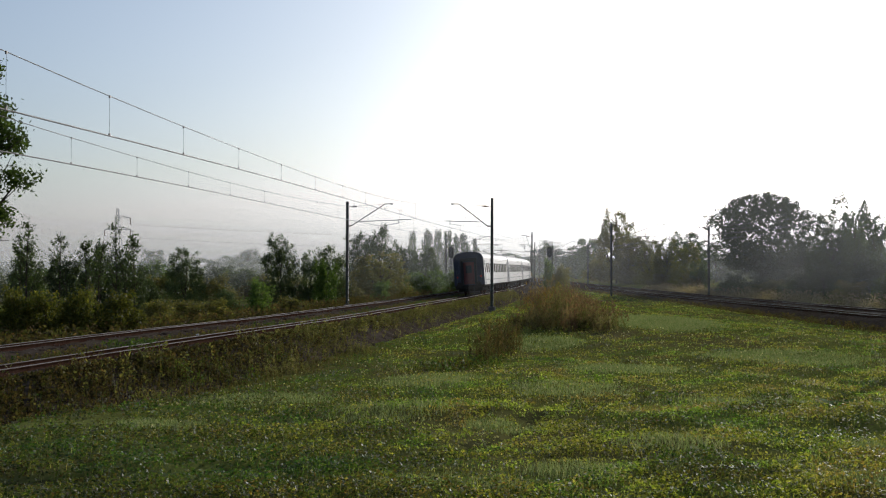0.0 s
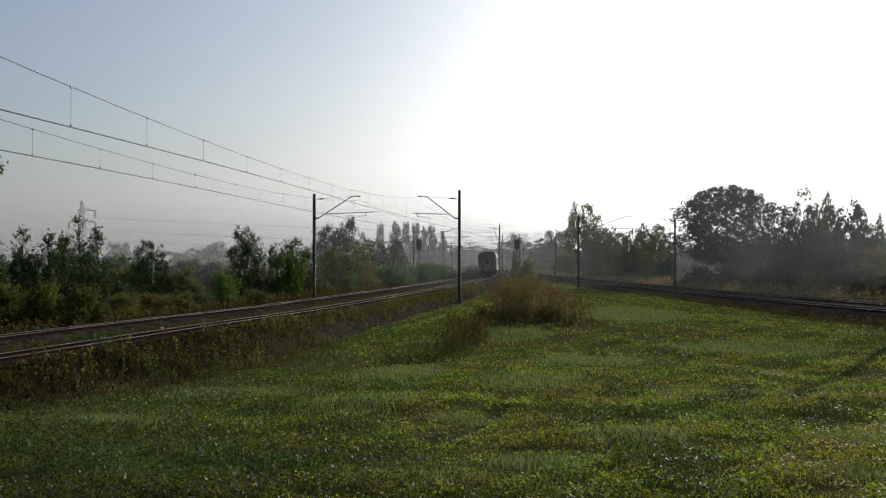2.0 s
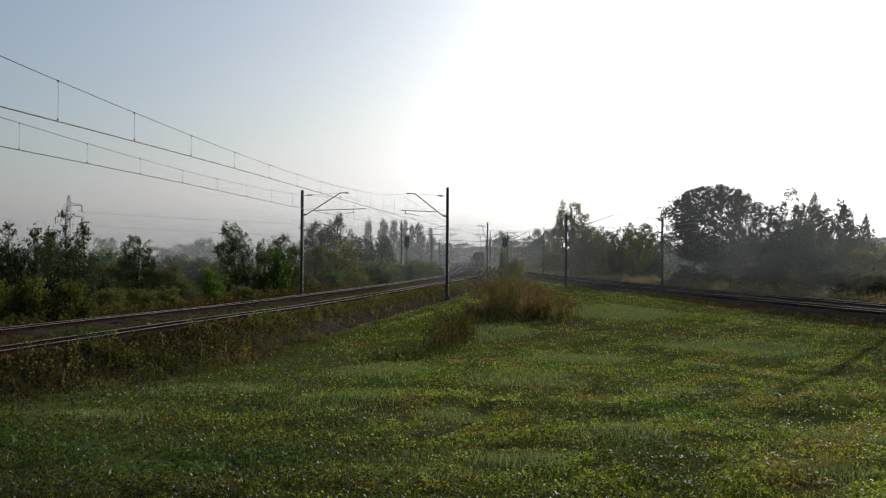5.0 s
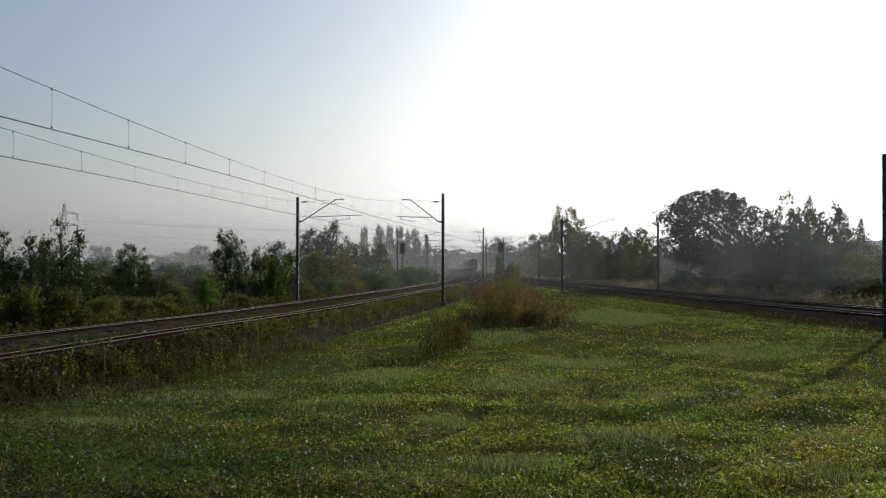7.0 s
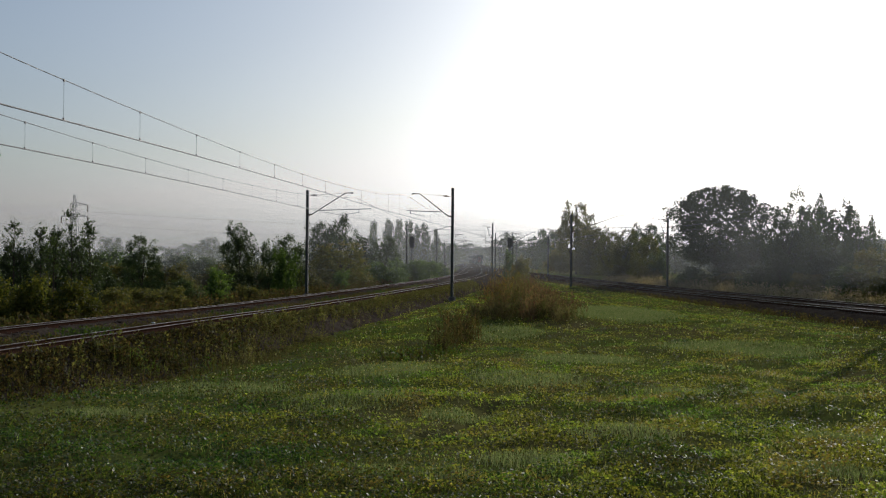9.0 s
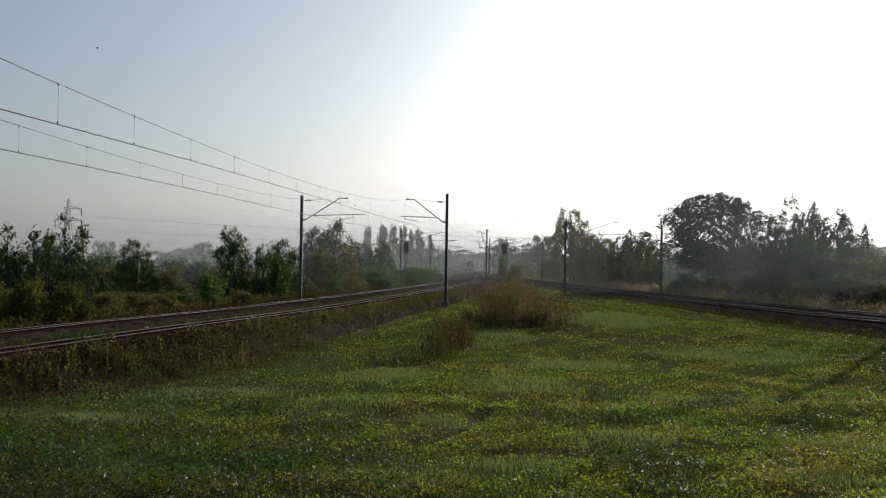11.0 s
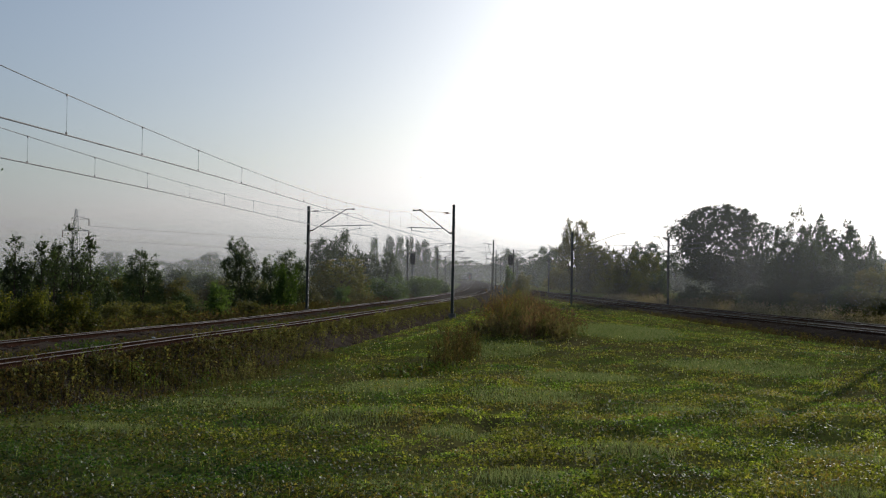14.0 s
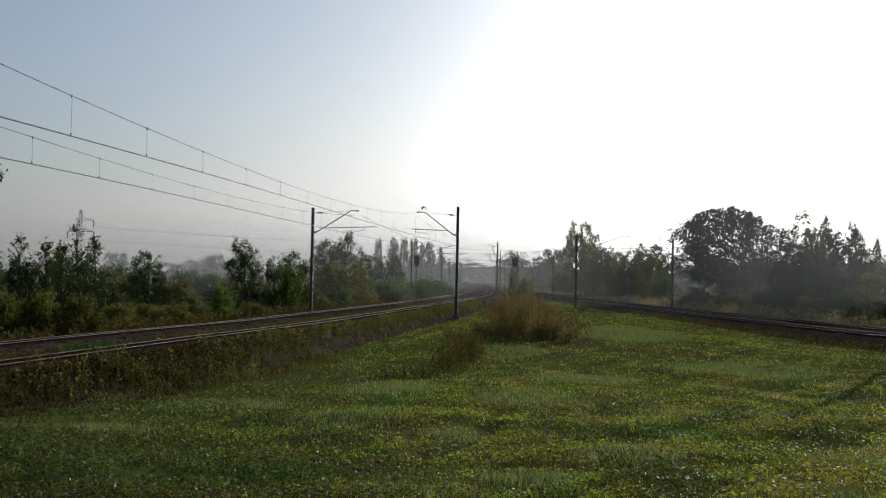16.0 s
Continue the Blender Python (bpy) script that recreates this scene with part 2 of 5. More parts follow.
def mist_material(name, thick, top, west):
    """Upright sheet imitating thin mist: mostly clear, scattering daylight, thinning with height."""
    m, nt, b = material(name)
    nt.nodes.remove(b)
    pos = nt.nodes.new("ShaderNodeNewGeometry").outputs["Position"]
    sep = nt.nodes.new("ShaderNodeSeparateXYZ")
    nt.links.new(pos, sep.inputs[0])
    fall = node(nt, "ShaderNodeMapRange")
    fall.interpolation_type = "SMOOTHSTEP"
    fall.inputs["From Min"].default_value, fall.inputs["From Max"].default_value = top, -1.0
    nt.links.new(sep.outputs["Z"], fall.inputs["Value"])
    foot = node(nt, "ShaderNodeMapRange")
    foot.interpolation_type = "SMOOTHSTEP"
    foot.inputs["From Min"].default_value, foot.inputs["From Max"].default_value = -0.9, 1.6
    foot.inputs["To Min"].default_value = 0.4
    nt.links.new(sep.outputs["Z"], foot.inputs["Value"])
    rise_fall = nt.nodes.new("ShaderNodeMath")
    rise_fall.operation = "MULTIPLY"
    nt.links.new(fall.outputs[0], rise_fall.inputs[0])
    nt.links.new(foot.outputs[0], rise_fall.inputs[1])
    sc = nt.nodes.new("ShaderNodeMapping")
    sc.inputs["Scale"].default_value = (0.01, 0.01, 0.05)
    nt.links.new(pos, sc.inputs["Vector"])
    n, r = noise_ramp(nt, 1.0, [(0.25, (0.75, 0.75, 0.75)), (0.75, (1.15, 1.15, 1.15))], detail=2.0, coord=sc.outputs[0])
    mul = nt.nodes.new("ShaderNodeMath")
    mul.operation = "MULTIPLY"
    nt.links.new(rise_fall.outputs[0], mul.inputs[0])
    nt.links.new(r.outputs[0], mul.inputs[1])
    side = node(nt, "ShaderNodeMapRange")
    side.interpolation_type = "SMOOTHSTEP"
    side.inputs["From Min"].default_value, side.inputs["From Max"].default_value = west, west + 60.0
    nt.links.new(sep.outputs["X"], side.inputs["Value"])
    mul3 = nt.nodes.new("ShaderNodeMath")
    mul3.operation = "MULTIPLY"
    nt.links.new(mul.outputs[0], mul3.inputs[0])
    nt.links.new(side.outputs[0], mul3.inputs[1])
    mul = mul3
    mul2 = nt.nodes.new("ShaderNodeMath")
    mul2.operation = "MULTIPLY"
    mul2.inputs[1].default_value = thick
    nt.links.new(mul.outputs[0], mul2.inputs[0])
    clear, haze = nt.nodes.new("ShaderNodeBsdfTransparent"), nt.nodes.new("ShaderNodeBsdfTranslucent")
    haze.inputs["Color"].default_value = (0.33, 0.338, 0.345, 1)
    mix = nt.nodes.new("ShaderNodeMixShader")
    nt.links.new(mul2.outputs[0], mix.inputs[0])
    nt.links.new(clear.outputs[0], mix.inputs[1])
    nt.links.new(haze.outputs[0], mix.inputs[2])
    nt.links.new(mix.outputs[0], nt.nodes["Material Output"].inputs["Surface"])
    return m


# ---------------------------------------------------------------- mesh helpers
def mesh_of(name, verts, faces, mat, smooth=False):
    """A mesh from arrays: verts (n, 3), faces (m, 3) or (m, 4)."""
    verts, faces = np.asarray(verts, dtype=np.float32), np.asarray(faces, dtype=np.int32)
    me = bpy.data.meshes.new(name)
    k = faces.shape[1]
    me.vertices.add(len(verts))
    me.vertices.foreach_set("co", verts.ravel())
    me.loops.add(faces.size)
    me.loops.foreach_set("vertex_index", faces.ravel())
    me.polygons.add(len(faces))
    me.polygons.foreach_set("loop_start", np.arange(0, faces.size, k, dtype=np.int32))
    me.polygons.foreach_set("loop_total", np.full(len(faces), k, dtype=np.int32))
    if smooth:
        me.polygons.foreach_set("use_smooth", np.ones(len(faces), dtype=bool))
    me.materials.append(mat)
    me.update(calc_edges=True)
    me.validate()
    return me


def part(name, bm, mat, parent=None, label=""):
    """Links a bmesh as one mesh object, under a thing or a part."""
    me = bpy.data.meshes.new(name)
    bm.to_mesh(me)
    bm.free()
    me.materials.append(mat)
    ob = new(name, me)
    ob.parent = parent
    return tagged(ob, label)


def child(name, me, parent, m=None, label=""):
    ob = new(name, me)
    ob.parent = parent
    if m is not None:
        ob.matrix_basis = m
    return tagged(ob, label)


def box(bm, x0, x1, y0, y1, z0, z1, bevel=0.0):
    r = bmesh.ops.create_cube(bm, size=1.0, matrix=Matrix.Translation(((x0 + x1) / 2, (y0 + y1) / 2, (z0 + z1) / 2)) @ Matrix.Diagonal((x1 - x0, y1 - y0, z1 - z0, 1)))
    if bevel:
        es = list({e for v in r["verts"] for e in v.link_edges})
        bmesh.ops.bevel(bm, geom=es, offset=bevel, segments=1, affect="EDGES")
    return bm


def rod(bm, a, b, r0, r1=None, n=8):
    a, b = Vector(a), Vector(b)
    d = b - a
    m = Matrix.Translation((a + b) / 2) @ d.to_track_quat("Z", "Y").to_matrix().to_4x4()
    bmesh.ops.create_cone(bm, cap_ends=True, segments=n, radius1=r0, radius2=r0 if r1 is None else r1, depth=d.length, matrix=m)
    return bm


def sweep(points, section, closed=True):
    """Carries a cross-section (offsets right and up) along points given as (x, y, z, right_x, right_y)."""
    P = np.asarray(points, dtype=float)
    S = np.asarray(section, dtype=float)
    n, k = len(P), len(S)
    V = np.zeros((n, k, 3))
    V[:, :, 0] = P[:, None, 0] + P[:, None, 3] * S[None, :, 0]
    V[:, :, 1] = P[:, None, 1] + P[:, None, 4] * S[None, :, 0]
    V[:, :, 2] = P[:, None, 2] + S[None, :, 1]
    F = []
    for i in range(n - 1):
        for j in range(k if closed else k - 1):
            j2 = (j + 1) % k
            F.append((i * k + j, i * k + j2, (i + 1) * k + j2, (i + 1) * k + j))
    return V.reshape(-1, 3), np.array(F)


def tube_arrays(points, radii, n=6):
    """A tapered tube along points."""
    P = [Vector(p) for p in points]
    V, F = [], []
    for i, p in enumerate(P):
        d = (P[min(i + 1, len(P) - 1)] - P[max(i - 1, 0)]).normalized()
        q = d.to_track_quat("Z", "Y")
        for j in range(n):
            a = 2 * math.pi * j / n
            V.append(p + q @ Vector((math.cos(a) * radii[i], math.sin(a) * radii[i], 0)))
    for i in range(len(P) - 1):
        for j in range(n):
            F.append((i * n + j, i * n + (j + 1) % n, (i + 1) * n + (j + 1) % n, (i + 1) * n + j))
    return np.array([tuple(v) for v in V]), np.array(F)


def merged(pieces):
    V, F, o = [], [], 0
    for v, f in pieces:
        V.append(v)
        F.append(np.asarray(f) + o)
        o += len(v)
    return np.concatenate(V), np.concatenate(F)


def leaves(rng, c, size, flat=0.0, long=0.75):
    """One diamond leaf at each centre."""
    n = len(c)
    a = rng.normal(size=(n, 3))
    a[:, 2] *= 1 - flat
    a /= np.linalg.norm(a, axis=1)[:, None] + 1e-9
    b = rng.normal(size=(n, 3))
    b[:, 2] *= 1 - flat
    b = np.cross(a, np.cross(b, a))
    b /= np.linalg.norm(b, axis=1)[:, None] + 1e-9
    s = np.broadcast_to(size, (n,))[:, None] * rng.uniform(0.6, 1.3, (n, 1))
    V = np.stack([c - a * s * long, c + b * s * 0.42, c + a * s * long, c - b * s * 0.42], axis=1).reshape(-1, 3)
    return V, np.arange(4 * n).reshape(n, 4)


def blades(rng, p, h, w, lean=0.35):
    """One grass blade, a bent pair of triangles, at each root."""
    n = len(p)
    az = rng.uniform(0, 2 * np.pi, n)
    side = np.stack([np.cos(az), np.sin(az), np.zeros(n)], 1)
    tilt = rng.normal(size=(n, 3)) * lean
    tilt[:, 2] = 1
    H = np.broadcast_to(h, (n,))[:, None] * rng.uniform(0.5, 1.3, (n, 1))
    W = np.broadcast_to(w, (n,))[:, None]
    tip = p + tilt * H
    mid = p + (tilt * [0.4, 0.4, 1]) * H * 0.55
    V = np.stack([p - side * W * 0.5, p + side * W * 0.5, mid + side * W * 0.35, tip, mid - side * W * 0.35], axis=1)
    V = V[:, [0, 1, 2, 4, 3]].reshape(-1, 3)
    o = 5 * np.arange(n)[:, None]
    F = np.concatenate([o + [0, 1, 2], o + [0, 2, 3], o + [3, 2, 4]])
    return V, F


# ---------------------------------------------------------------- the lie of the land
YS = np.arange(-300.0, 1400.0, 2.0)


def line_of(y0, x0, ys, slopes):
    m = np.interp(YS, ys, slopes)
    X = np.concatenate([[0], np.cumsum((m[1:] + m[:-1]) / 2 * 2.0)])
    return X + x0 - np.interp(y0, YS, X)


LEFT_X = line_of(27.5, -11.3, [-300, 30, 66, 130, 181, 215, 300, 433, 1000], [0.115, 0.14, 0.125, 0.1, 0.055, 0.033, 0.022, 0.01, -0.1])
RIGHT_X = line_of(60.0, 24.9, [-300, 60, 123, 200, 300, 1000], [-0.14, -0.13, -0.07, -0.035, -0.02, -0.02])
RIGHT_Z = -0.42


def rise(y):
    """The curving line dips a little beyond the bank."""
    return -0.1 * smooth(35.0, 60.0, y) + 0.45 * smooth(190.0, 340.0, y)


def left_x(y):
    return np.interp(y, YS, LEFT_X)


def right_x(y):
    return np.interp(y, YS, RIGHT_X)


def smooth(a, b, v):
    t = np.clip((v - a) / (b - a), 0, 1)
    return t * t * (3 - 2 * t)


RUT = [(-5.6, 9.6), (-4.0, 9.7), (-3.0, 10.0), (-1.9, 10.9), (-1.1, 11.6), (-0.5, 12.4), (-0.1, 13.4), (0.3, 15.0), (0.6, 17.0)]


def rut_distance(x, y):
    d = np.full(np.shape(x), 99.0)
    for (ax, ay), (bx, by) in zip(RUT[:-1], RUT[1:]):
        t = np.clip(((x - ax) * (bx - ax) + (y - ay) * (by - ay)) / ((bx - ax) ** 2 + (by - ay) ** 2), 0, 1)
        d = np.minimum(d, np.hypot(x - ax - t * (bx - ax), y - ay - t * (by - ay)))
    return d


def ground_z(x, y):
    x, y = np.asarray(x, dtype=float), np.asarray(y, dtype=float)
    r = np.hypot(x, y)
    z = -1.0 + 1.7 * np.exp(-(r / 24.0) ** 2)
    z = z + 0.10 * np.sin(x * 0.33 + 1.0) * np.sin(y * 0.27) * np.exp(-r / 60) + 0.05 * np.sin(x * 0.9 + y * 0.5) * np.exp(-r / 50) + 0.02 * np.sin(x * 2.3 - y * 1.7) * np.exp(-r / 30)
    z = z - 0.1 * np.exp(-(rut_distance(x, y) / 0.2) ** 2)
    # low crests that catch the light
    z = z + 0.16 * np.exp(-((y - 17.5 - 0.12 * x) / 1.1) ** 2) * smooth(-3.5, -1.5, x) * (1 - smooth(2.5, 5.0, x))
    z = z + 0.22 * np.exp(-((y - 18.2 - 0.25 * (x - 8)) / 1.4) ** 2) * smooth(3.8, 6.5, x) * (1 - smooth(14, 18, x))
    z = z + 0.10 * np.exp(-((y - 13.0 + 0.2 * x) / 0.9) ** 2) * smooth(0.5, 2.0, x) * (1 - smooth(5, 7, x))
    dl, dr = x - left_x(y), x - right_x(y)
    # the meadow rises again beyond its hollow, later beside the straight line
    z = z + 0.45 * np.maximum(smooth(38.0, 56.0, y) * (1 - smooth(-14.0, -7.0, dr)), smooth(55.0, 105.0, y)) * smooth(3.0, 7.0, dl)
    k = smooth(-12.0, -8.5, dl) * (1 - smooth(3.2, 6.5, dl))
    z = z * (1 - k) - 0.95 * k
    k = smooth(-5.0, -2.6, dr) * (1 - smooth(8.5, 11, dr))
    z = z * (1 - k) - 1.08 * k
    return z


def rooted(x, y, dz=0.0):
    return np.stack([x, y, ground_z(x, y) + dz], 1)


# ---------------------------------------------------------------- ground
def build_ground():
    rr = np.concatenate([np.arange(0.01, 5, 0.5), np.arange(5, 20, 0.15), np.arange(20, 30, 0.3), np.geomspace(30, 4200, 120)])
    aa = np.linspace(0, 2 * np.pi, 361)[:-1]
    R, A = np.meshgrid(rr, aa, indexing="ij")
    x, y = R * np.sin(A), R * np.cos(A)
    V = np.stack([x, y, ground_z(x, y)], 2).reshape(-1, 3)
    V = np.concatenate([V, [[0, 0, float(ground_z(0, 0))]]])
    n, k = R.shape
    i, j = np.meshgrid(np.arange(n - 1), np.arange(k), indexing="ij")
    j2 = (j + 1) % k
    F = np.stack([i * k + j, i * k + j2, (i + 1) * k + j2, (i + 1) * k + j], 2).reshape(-1, 4)[:, ::-1]
    me = mesh_of("ground", V, F, M_GROUND, smooth=True)
    tagged(new("ground", me), "grassy meadow with clover, falling gently to the tracks", "ground", kind="structure")


# ---------------------------------------------------------------- railway
def stations(xf, z, y0, y1, step=2.0):
    ys = np.arange(y0, y1, step)
    x = xf(ys)
    dx = (xf(ys + 1) - xf(ys - 1)) / 2
    L = np.hypot(dx, 1)
    return np.stack([x, ys, np.full(len(ys), z) + (rise(ys) if xf is left_x else 0), 1 / L, -dx / L], 1)


RAIL_FOOT = [(-0.065, -0.17), (0.065, -0.17), (0.06, -0.155), (0.012, -0.14), (0.012, -0.045), (0.034, -0.035), (0.034, -0.012), (-0.034, -0.012), (-0.034, -0.035), (-0.012, -0.045), (-0.012, -0.14), (-0.06, -0.155)]
RAIL_HEAD = [(-0.036, -0.012), (0.036, -0.012), (0.036, -0.004), (0.028, 0.0), (-0.028, 0.0), (-0.036, -0.004)]


def track(xf, z, offset, cant, label, y0=-60, y1=620):
    """One track: two rails, each with its worn head, on tarred wooden sleepers."""
    thing = tagged(new("railway_track"), label, "railway track", group="railway tracks")
    st = stations(xf, z, y0, y1)
    for side, up in ((-0.75, -cant / 2), (0.75, cant / 2)):
        s = st.copy()
        s[:, 2] += up
        V, F = sweep(s, [(a + offset + side, b) for a, b in RAIL_FOOT])
        rail = child("rail", mesh_of("rail", V, F, M_RUST), thing, label="rusty steel rail")
        V, F = sweep(s, [(a + offset + side, b) for a, b in RAIL_HEAD])
        child("rail_head", mesh_of("rail_head", V, F, M_SHINE), rail, label="polished rail head")
    bm = bmesh.new()
    box(bm, -1.3, 1.3, -0.13, 0.13, -0.33, -0.185, 0.02)
    me = bpy.data.meshes.new("sleeper")
    bm.to_mesh(me)
    bm.free()
    me.materials.append(M_SLEEPER)
    for y in np.arange(14.0, 14.0 + 0.62 * 200, 0.62):
        s = stations(xf, z, y, y + 0.1, 1.0)[0]
        turn = math.degrees(math.atan2(s[4], s[3]))
        child("sleeper", me, thing, pose(s[0] + s[3] * offset, s[1] + s[4] * offset, s[2], 0, -math.degrees(math.asin(cant / 1.5)), turn))
    return thing


def ballast(xf, z, section, name, label, seed, y0=-60, y1=620):
    rng = np.random.default_rng(seed)
    V1, F1 = sweep(stations(xf, z, 10, 140, 0.5), section, closed=False)
    V2, F2 = sweep(stations(xf, z, y0, 10.5, 2.0), section, closed=False)
    V3, F3 = sweep(stations(xf, z, 139.5, y1, 4.0), section, closed=False)
    V, F = merged([(V1, F1), (V2, F2), (V3, F3)])
    V = V + rng.normal(size=V.shape) * [0.03, 0.03, 0.025]
    bed = tagged(new(name, mesh_of(name, V, F, M_BALLAST)), label, "ballast", kind="structure")
    # loose stones on top
    n = 9000
    ys = 14 + 90 * rng.uniform(0, 1, n) ** 1.6
    off = rng.uniform(min(s[0] for s in section), max(s[0] for s in section), n)
    so, sz = zip(*sorted(section))
    st = stations(xf, z, 0, 1, 1.0)
    x = xf(ys) + off
    zz = z + np.interp(off, so, sz) + 0.01 + (rise(ys) if xf is left_x else 0)
    C = np.stack([x, ys - off * (xf(ys + 1) - xf(ys - 1)) / 2, zz], 1)
    s = rng.uniform(0.02, 0.055, n)
    D = np.array([(1, 0, 0), (0, 1, 0), (-1, 0, 0), (0, -1, 0), (0, 0, 0.8), (0, 0, -0.8)])
    V = (C[:, None, :] + D[None] * s[:, None, None] * rng.uniform(0.6, 1.4, (n, 6, 1))).reshape(-1, 3)
    tri = np.array([(0, 1, 4), (1, 2, 4), (2, 3, 4), (3, 0, 4), (1, 0, 5), (2, 1, 5), (3, 2, 5), (0, 3, 5)])
    F = (6 * np.arange(n)[:, None, None] + tri[None]).reshape(-1, 3)
    tagged(child("stones", mesh_of("stones", V, F, M_STONE), bed), kind="stuff")


LEFT_BED = [(3.7, -0.98), (2.1, -0.14), (1.2, -0.08), (0.9, -0.07), (0.6, -0.12), (0.0, -0.16), (-0.6, -0.2), (-1.2, -0.22), (-2.1, -0.36), (-3.0, -0.1), (-3.3, -0.09), (-3.6, -0.13), (-4.8, -0.22), (-5.4, -0.24), (-6.1, -0.28), (-7.6, -1.0)]
RIGHT_BED = [(-3.4, -0.78), (-2.0, -0.2), (-1.2, -0.15), (0.0, -0.16), (1.2, -0.16), (2.3, -0.34), (3.4, -0.15), (4.6, -0.15), (5.8, -0.18), (6.6, -0.28), (8.0, -0.8)]


def build_railway():
    ballast(left_x, 0.0, LEFT_BED, "ballast_bed_left", "brown stone ballast under the curving double track", 3)
    ballast(right_x, RIGHT_Z, RIGHT_BED[::-1], "ballast_bed_right", "dark stone ballast under the straight double track", 4)
    track(left_x, 0.0, 0.0, 0.12, "canted railway track with bright rail heads, nearer the meadow")
    track(left_x, -0.02, -4.2, 0.12, "canted railway track with worn rails beside the scrub")
    track(right_x, RIGHT_Z, 0.0, 0.0, "level railway track with bright rails along the meadow")
    track(right_x, RIGHT_Z, 4.6, 0.0, "level railway track in front of the woods")


# ---------------------------------------------------------------- overhead line
BATTEN = bpy.data.meshes.new("batten")
bm = box(bmesh.new(), 0, 0.006, -0.12, 0.12, 0, 0.14)
bm.to_mesh(BATTEN)
bm.free()
BATTEN.materials.append(M_MAST)


def mast(x, y, base, top, turn, reach, contact, label, over=1.6):
    """A lattice mast of two channels with battens, cantilever pointing along its own +x."""
    thing = tagged(new("catenary_mast"), label, "catenary mast", group="catenary masts")
    thing.matrix_basis = pose(x, y, base, 0, 0, turn)
    H = top - base
    for s in (-1, 1):
        bm = bmesh.new()
        box(bm, -0.10, 0.10, s * 0.12 - 0.012, s * 0.12 + 0.012, 0, H)
        box(bm, -0.10, -0.085, min(s * 0.06, s * 0.12), max(s * 0.06, s * 0.12), 0, H)
        box(bm, 0.085, 0.10, min(s * 0.06, s * 0.12), max(s * 0.06, s * 0.12), 0, H)
        part("channel", bm, M_MAST, thing)
    for k in range(int(H / 0.55)):
        for sx in (-0.106, 0.1):
            child("batten", BATTEN, thing, pose(sx, 0, 0.3 + k * 0.55))
    part("footing", box(bmesh.new(), -0.26, 0.26, -0.26, 0.26, -0.6, 0.02, 0.03), M_CONC, thing, "weathered concrete footing")
    zc = contact - base                # contact wire over the mast's foot
    zs, zt = zc + 0.03, zc + 1.78      # strut's foot and tip
    part("strut", rod(rod(bmesh.new(), (0.35, 0, zs), (reach - 0.55, 0, zt), 0.04), (reach - 0.56, 0, zt), (reach + 0.05, 0, zt + 0.02), 0.035), M_MAST, thing)
    part("strut_insulator", rod(rod(rod(bmesh.new(), (0.08, 0, zs - 0.02), (0.4, 0, zs), 0.05), (0.15, 0, zs - 0.02), (0.2, 0, zs - 0.02), 0.085), (0.27, 0, zs - 0.01), (0.32, 0, zs - 0.01), 0.085), M_INSUL, thing, "brown porcelain insulator")
    part("tie_wire", rod(bmesh.new(), (0.1, 0, zt - 0.2), (reach - 0.3, 0, zt), 0.012, n=5), M_WIRE, thing)
    part("tie_insulator", rod(rod(bmesh.new(), (0.3, 0, zt - 0.2), (0.8, 0, zt - 0.16), 0.04), (0.45, 0, zt - 0.19), (0.62, 0, zt - 0.175), 0.075), M_INSUL, thing, "brown porcelain insulator")
    xs = 0.35 + (reach - 0.9) * (zc + 0.42 - zs) / (zt - zs)
    part("registration_tube", rod(bmesh.new(), (xs, 0, zc + 0.36), (reach + over, 0, zc + 0.42 + 0.06 * over), 0.028), M_MAST, thing)
    arm = part("steady_arm", rod(rod(bmesh.new(), (reach + over * 0.35, 0, zc + 0.46), (reach + over * 0.35, 0, zc + 0.18), 0.025), (reach + over * 0.35 + 0.05, 0, zc + 0.24), (reach + over * 0.35 - 1.1, 0, zc + 0.03), 0.018), M_GALV, thing)
    part("clamp", box(bmesh.new(), reach - 0.1, reach + 0.1, -0.03, 0.03, zt - 0.06, zt + 0.06), M_GALV, thing)
    return thing


LEFT_POLES = [(-11.8, 89.0), (-7.3, 176.0), (-3.2, 229.0), (-2.1, 308.0), (-1.0, 380.0), (-0.5, 450.0)]
RIGHT_POLES = [(0.0, 86.0), (6.1, 166.0), (8.8, 224.0), (13.4, 308.0), (14.6, 380.0), (15.2, 450.0)]
EAST_POLES_NEAR = [(20.0, 49.5), (13.0, 120.0), (10.8, 196.0), (9.6, 270.0)]
EAST_POLES_FAR = [(24.7, 126.0), (18.2, 208.0), (16.4, 280.0)]
CONTACT = 5.95


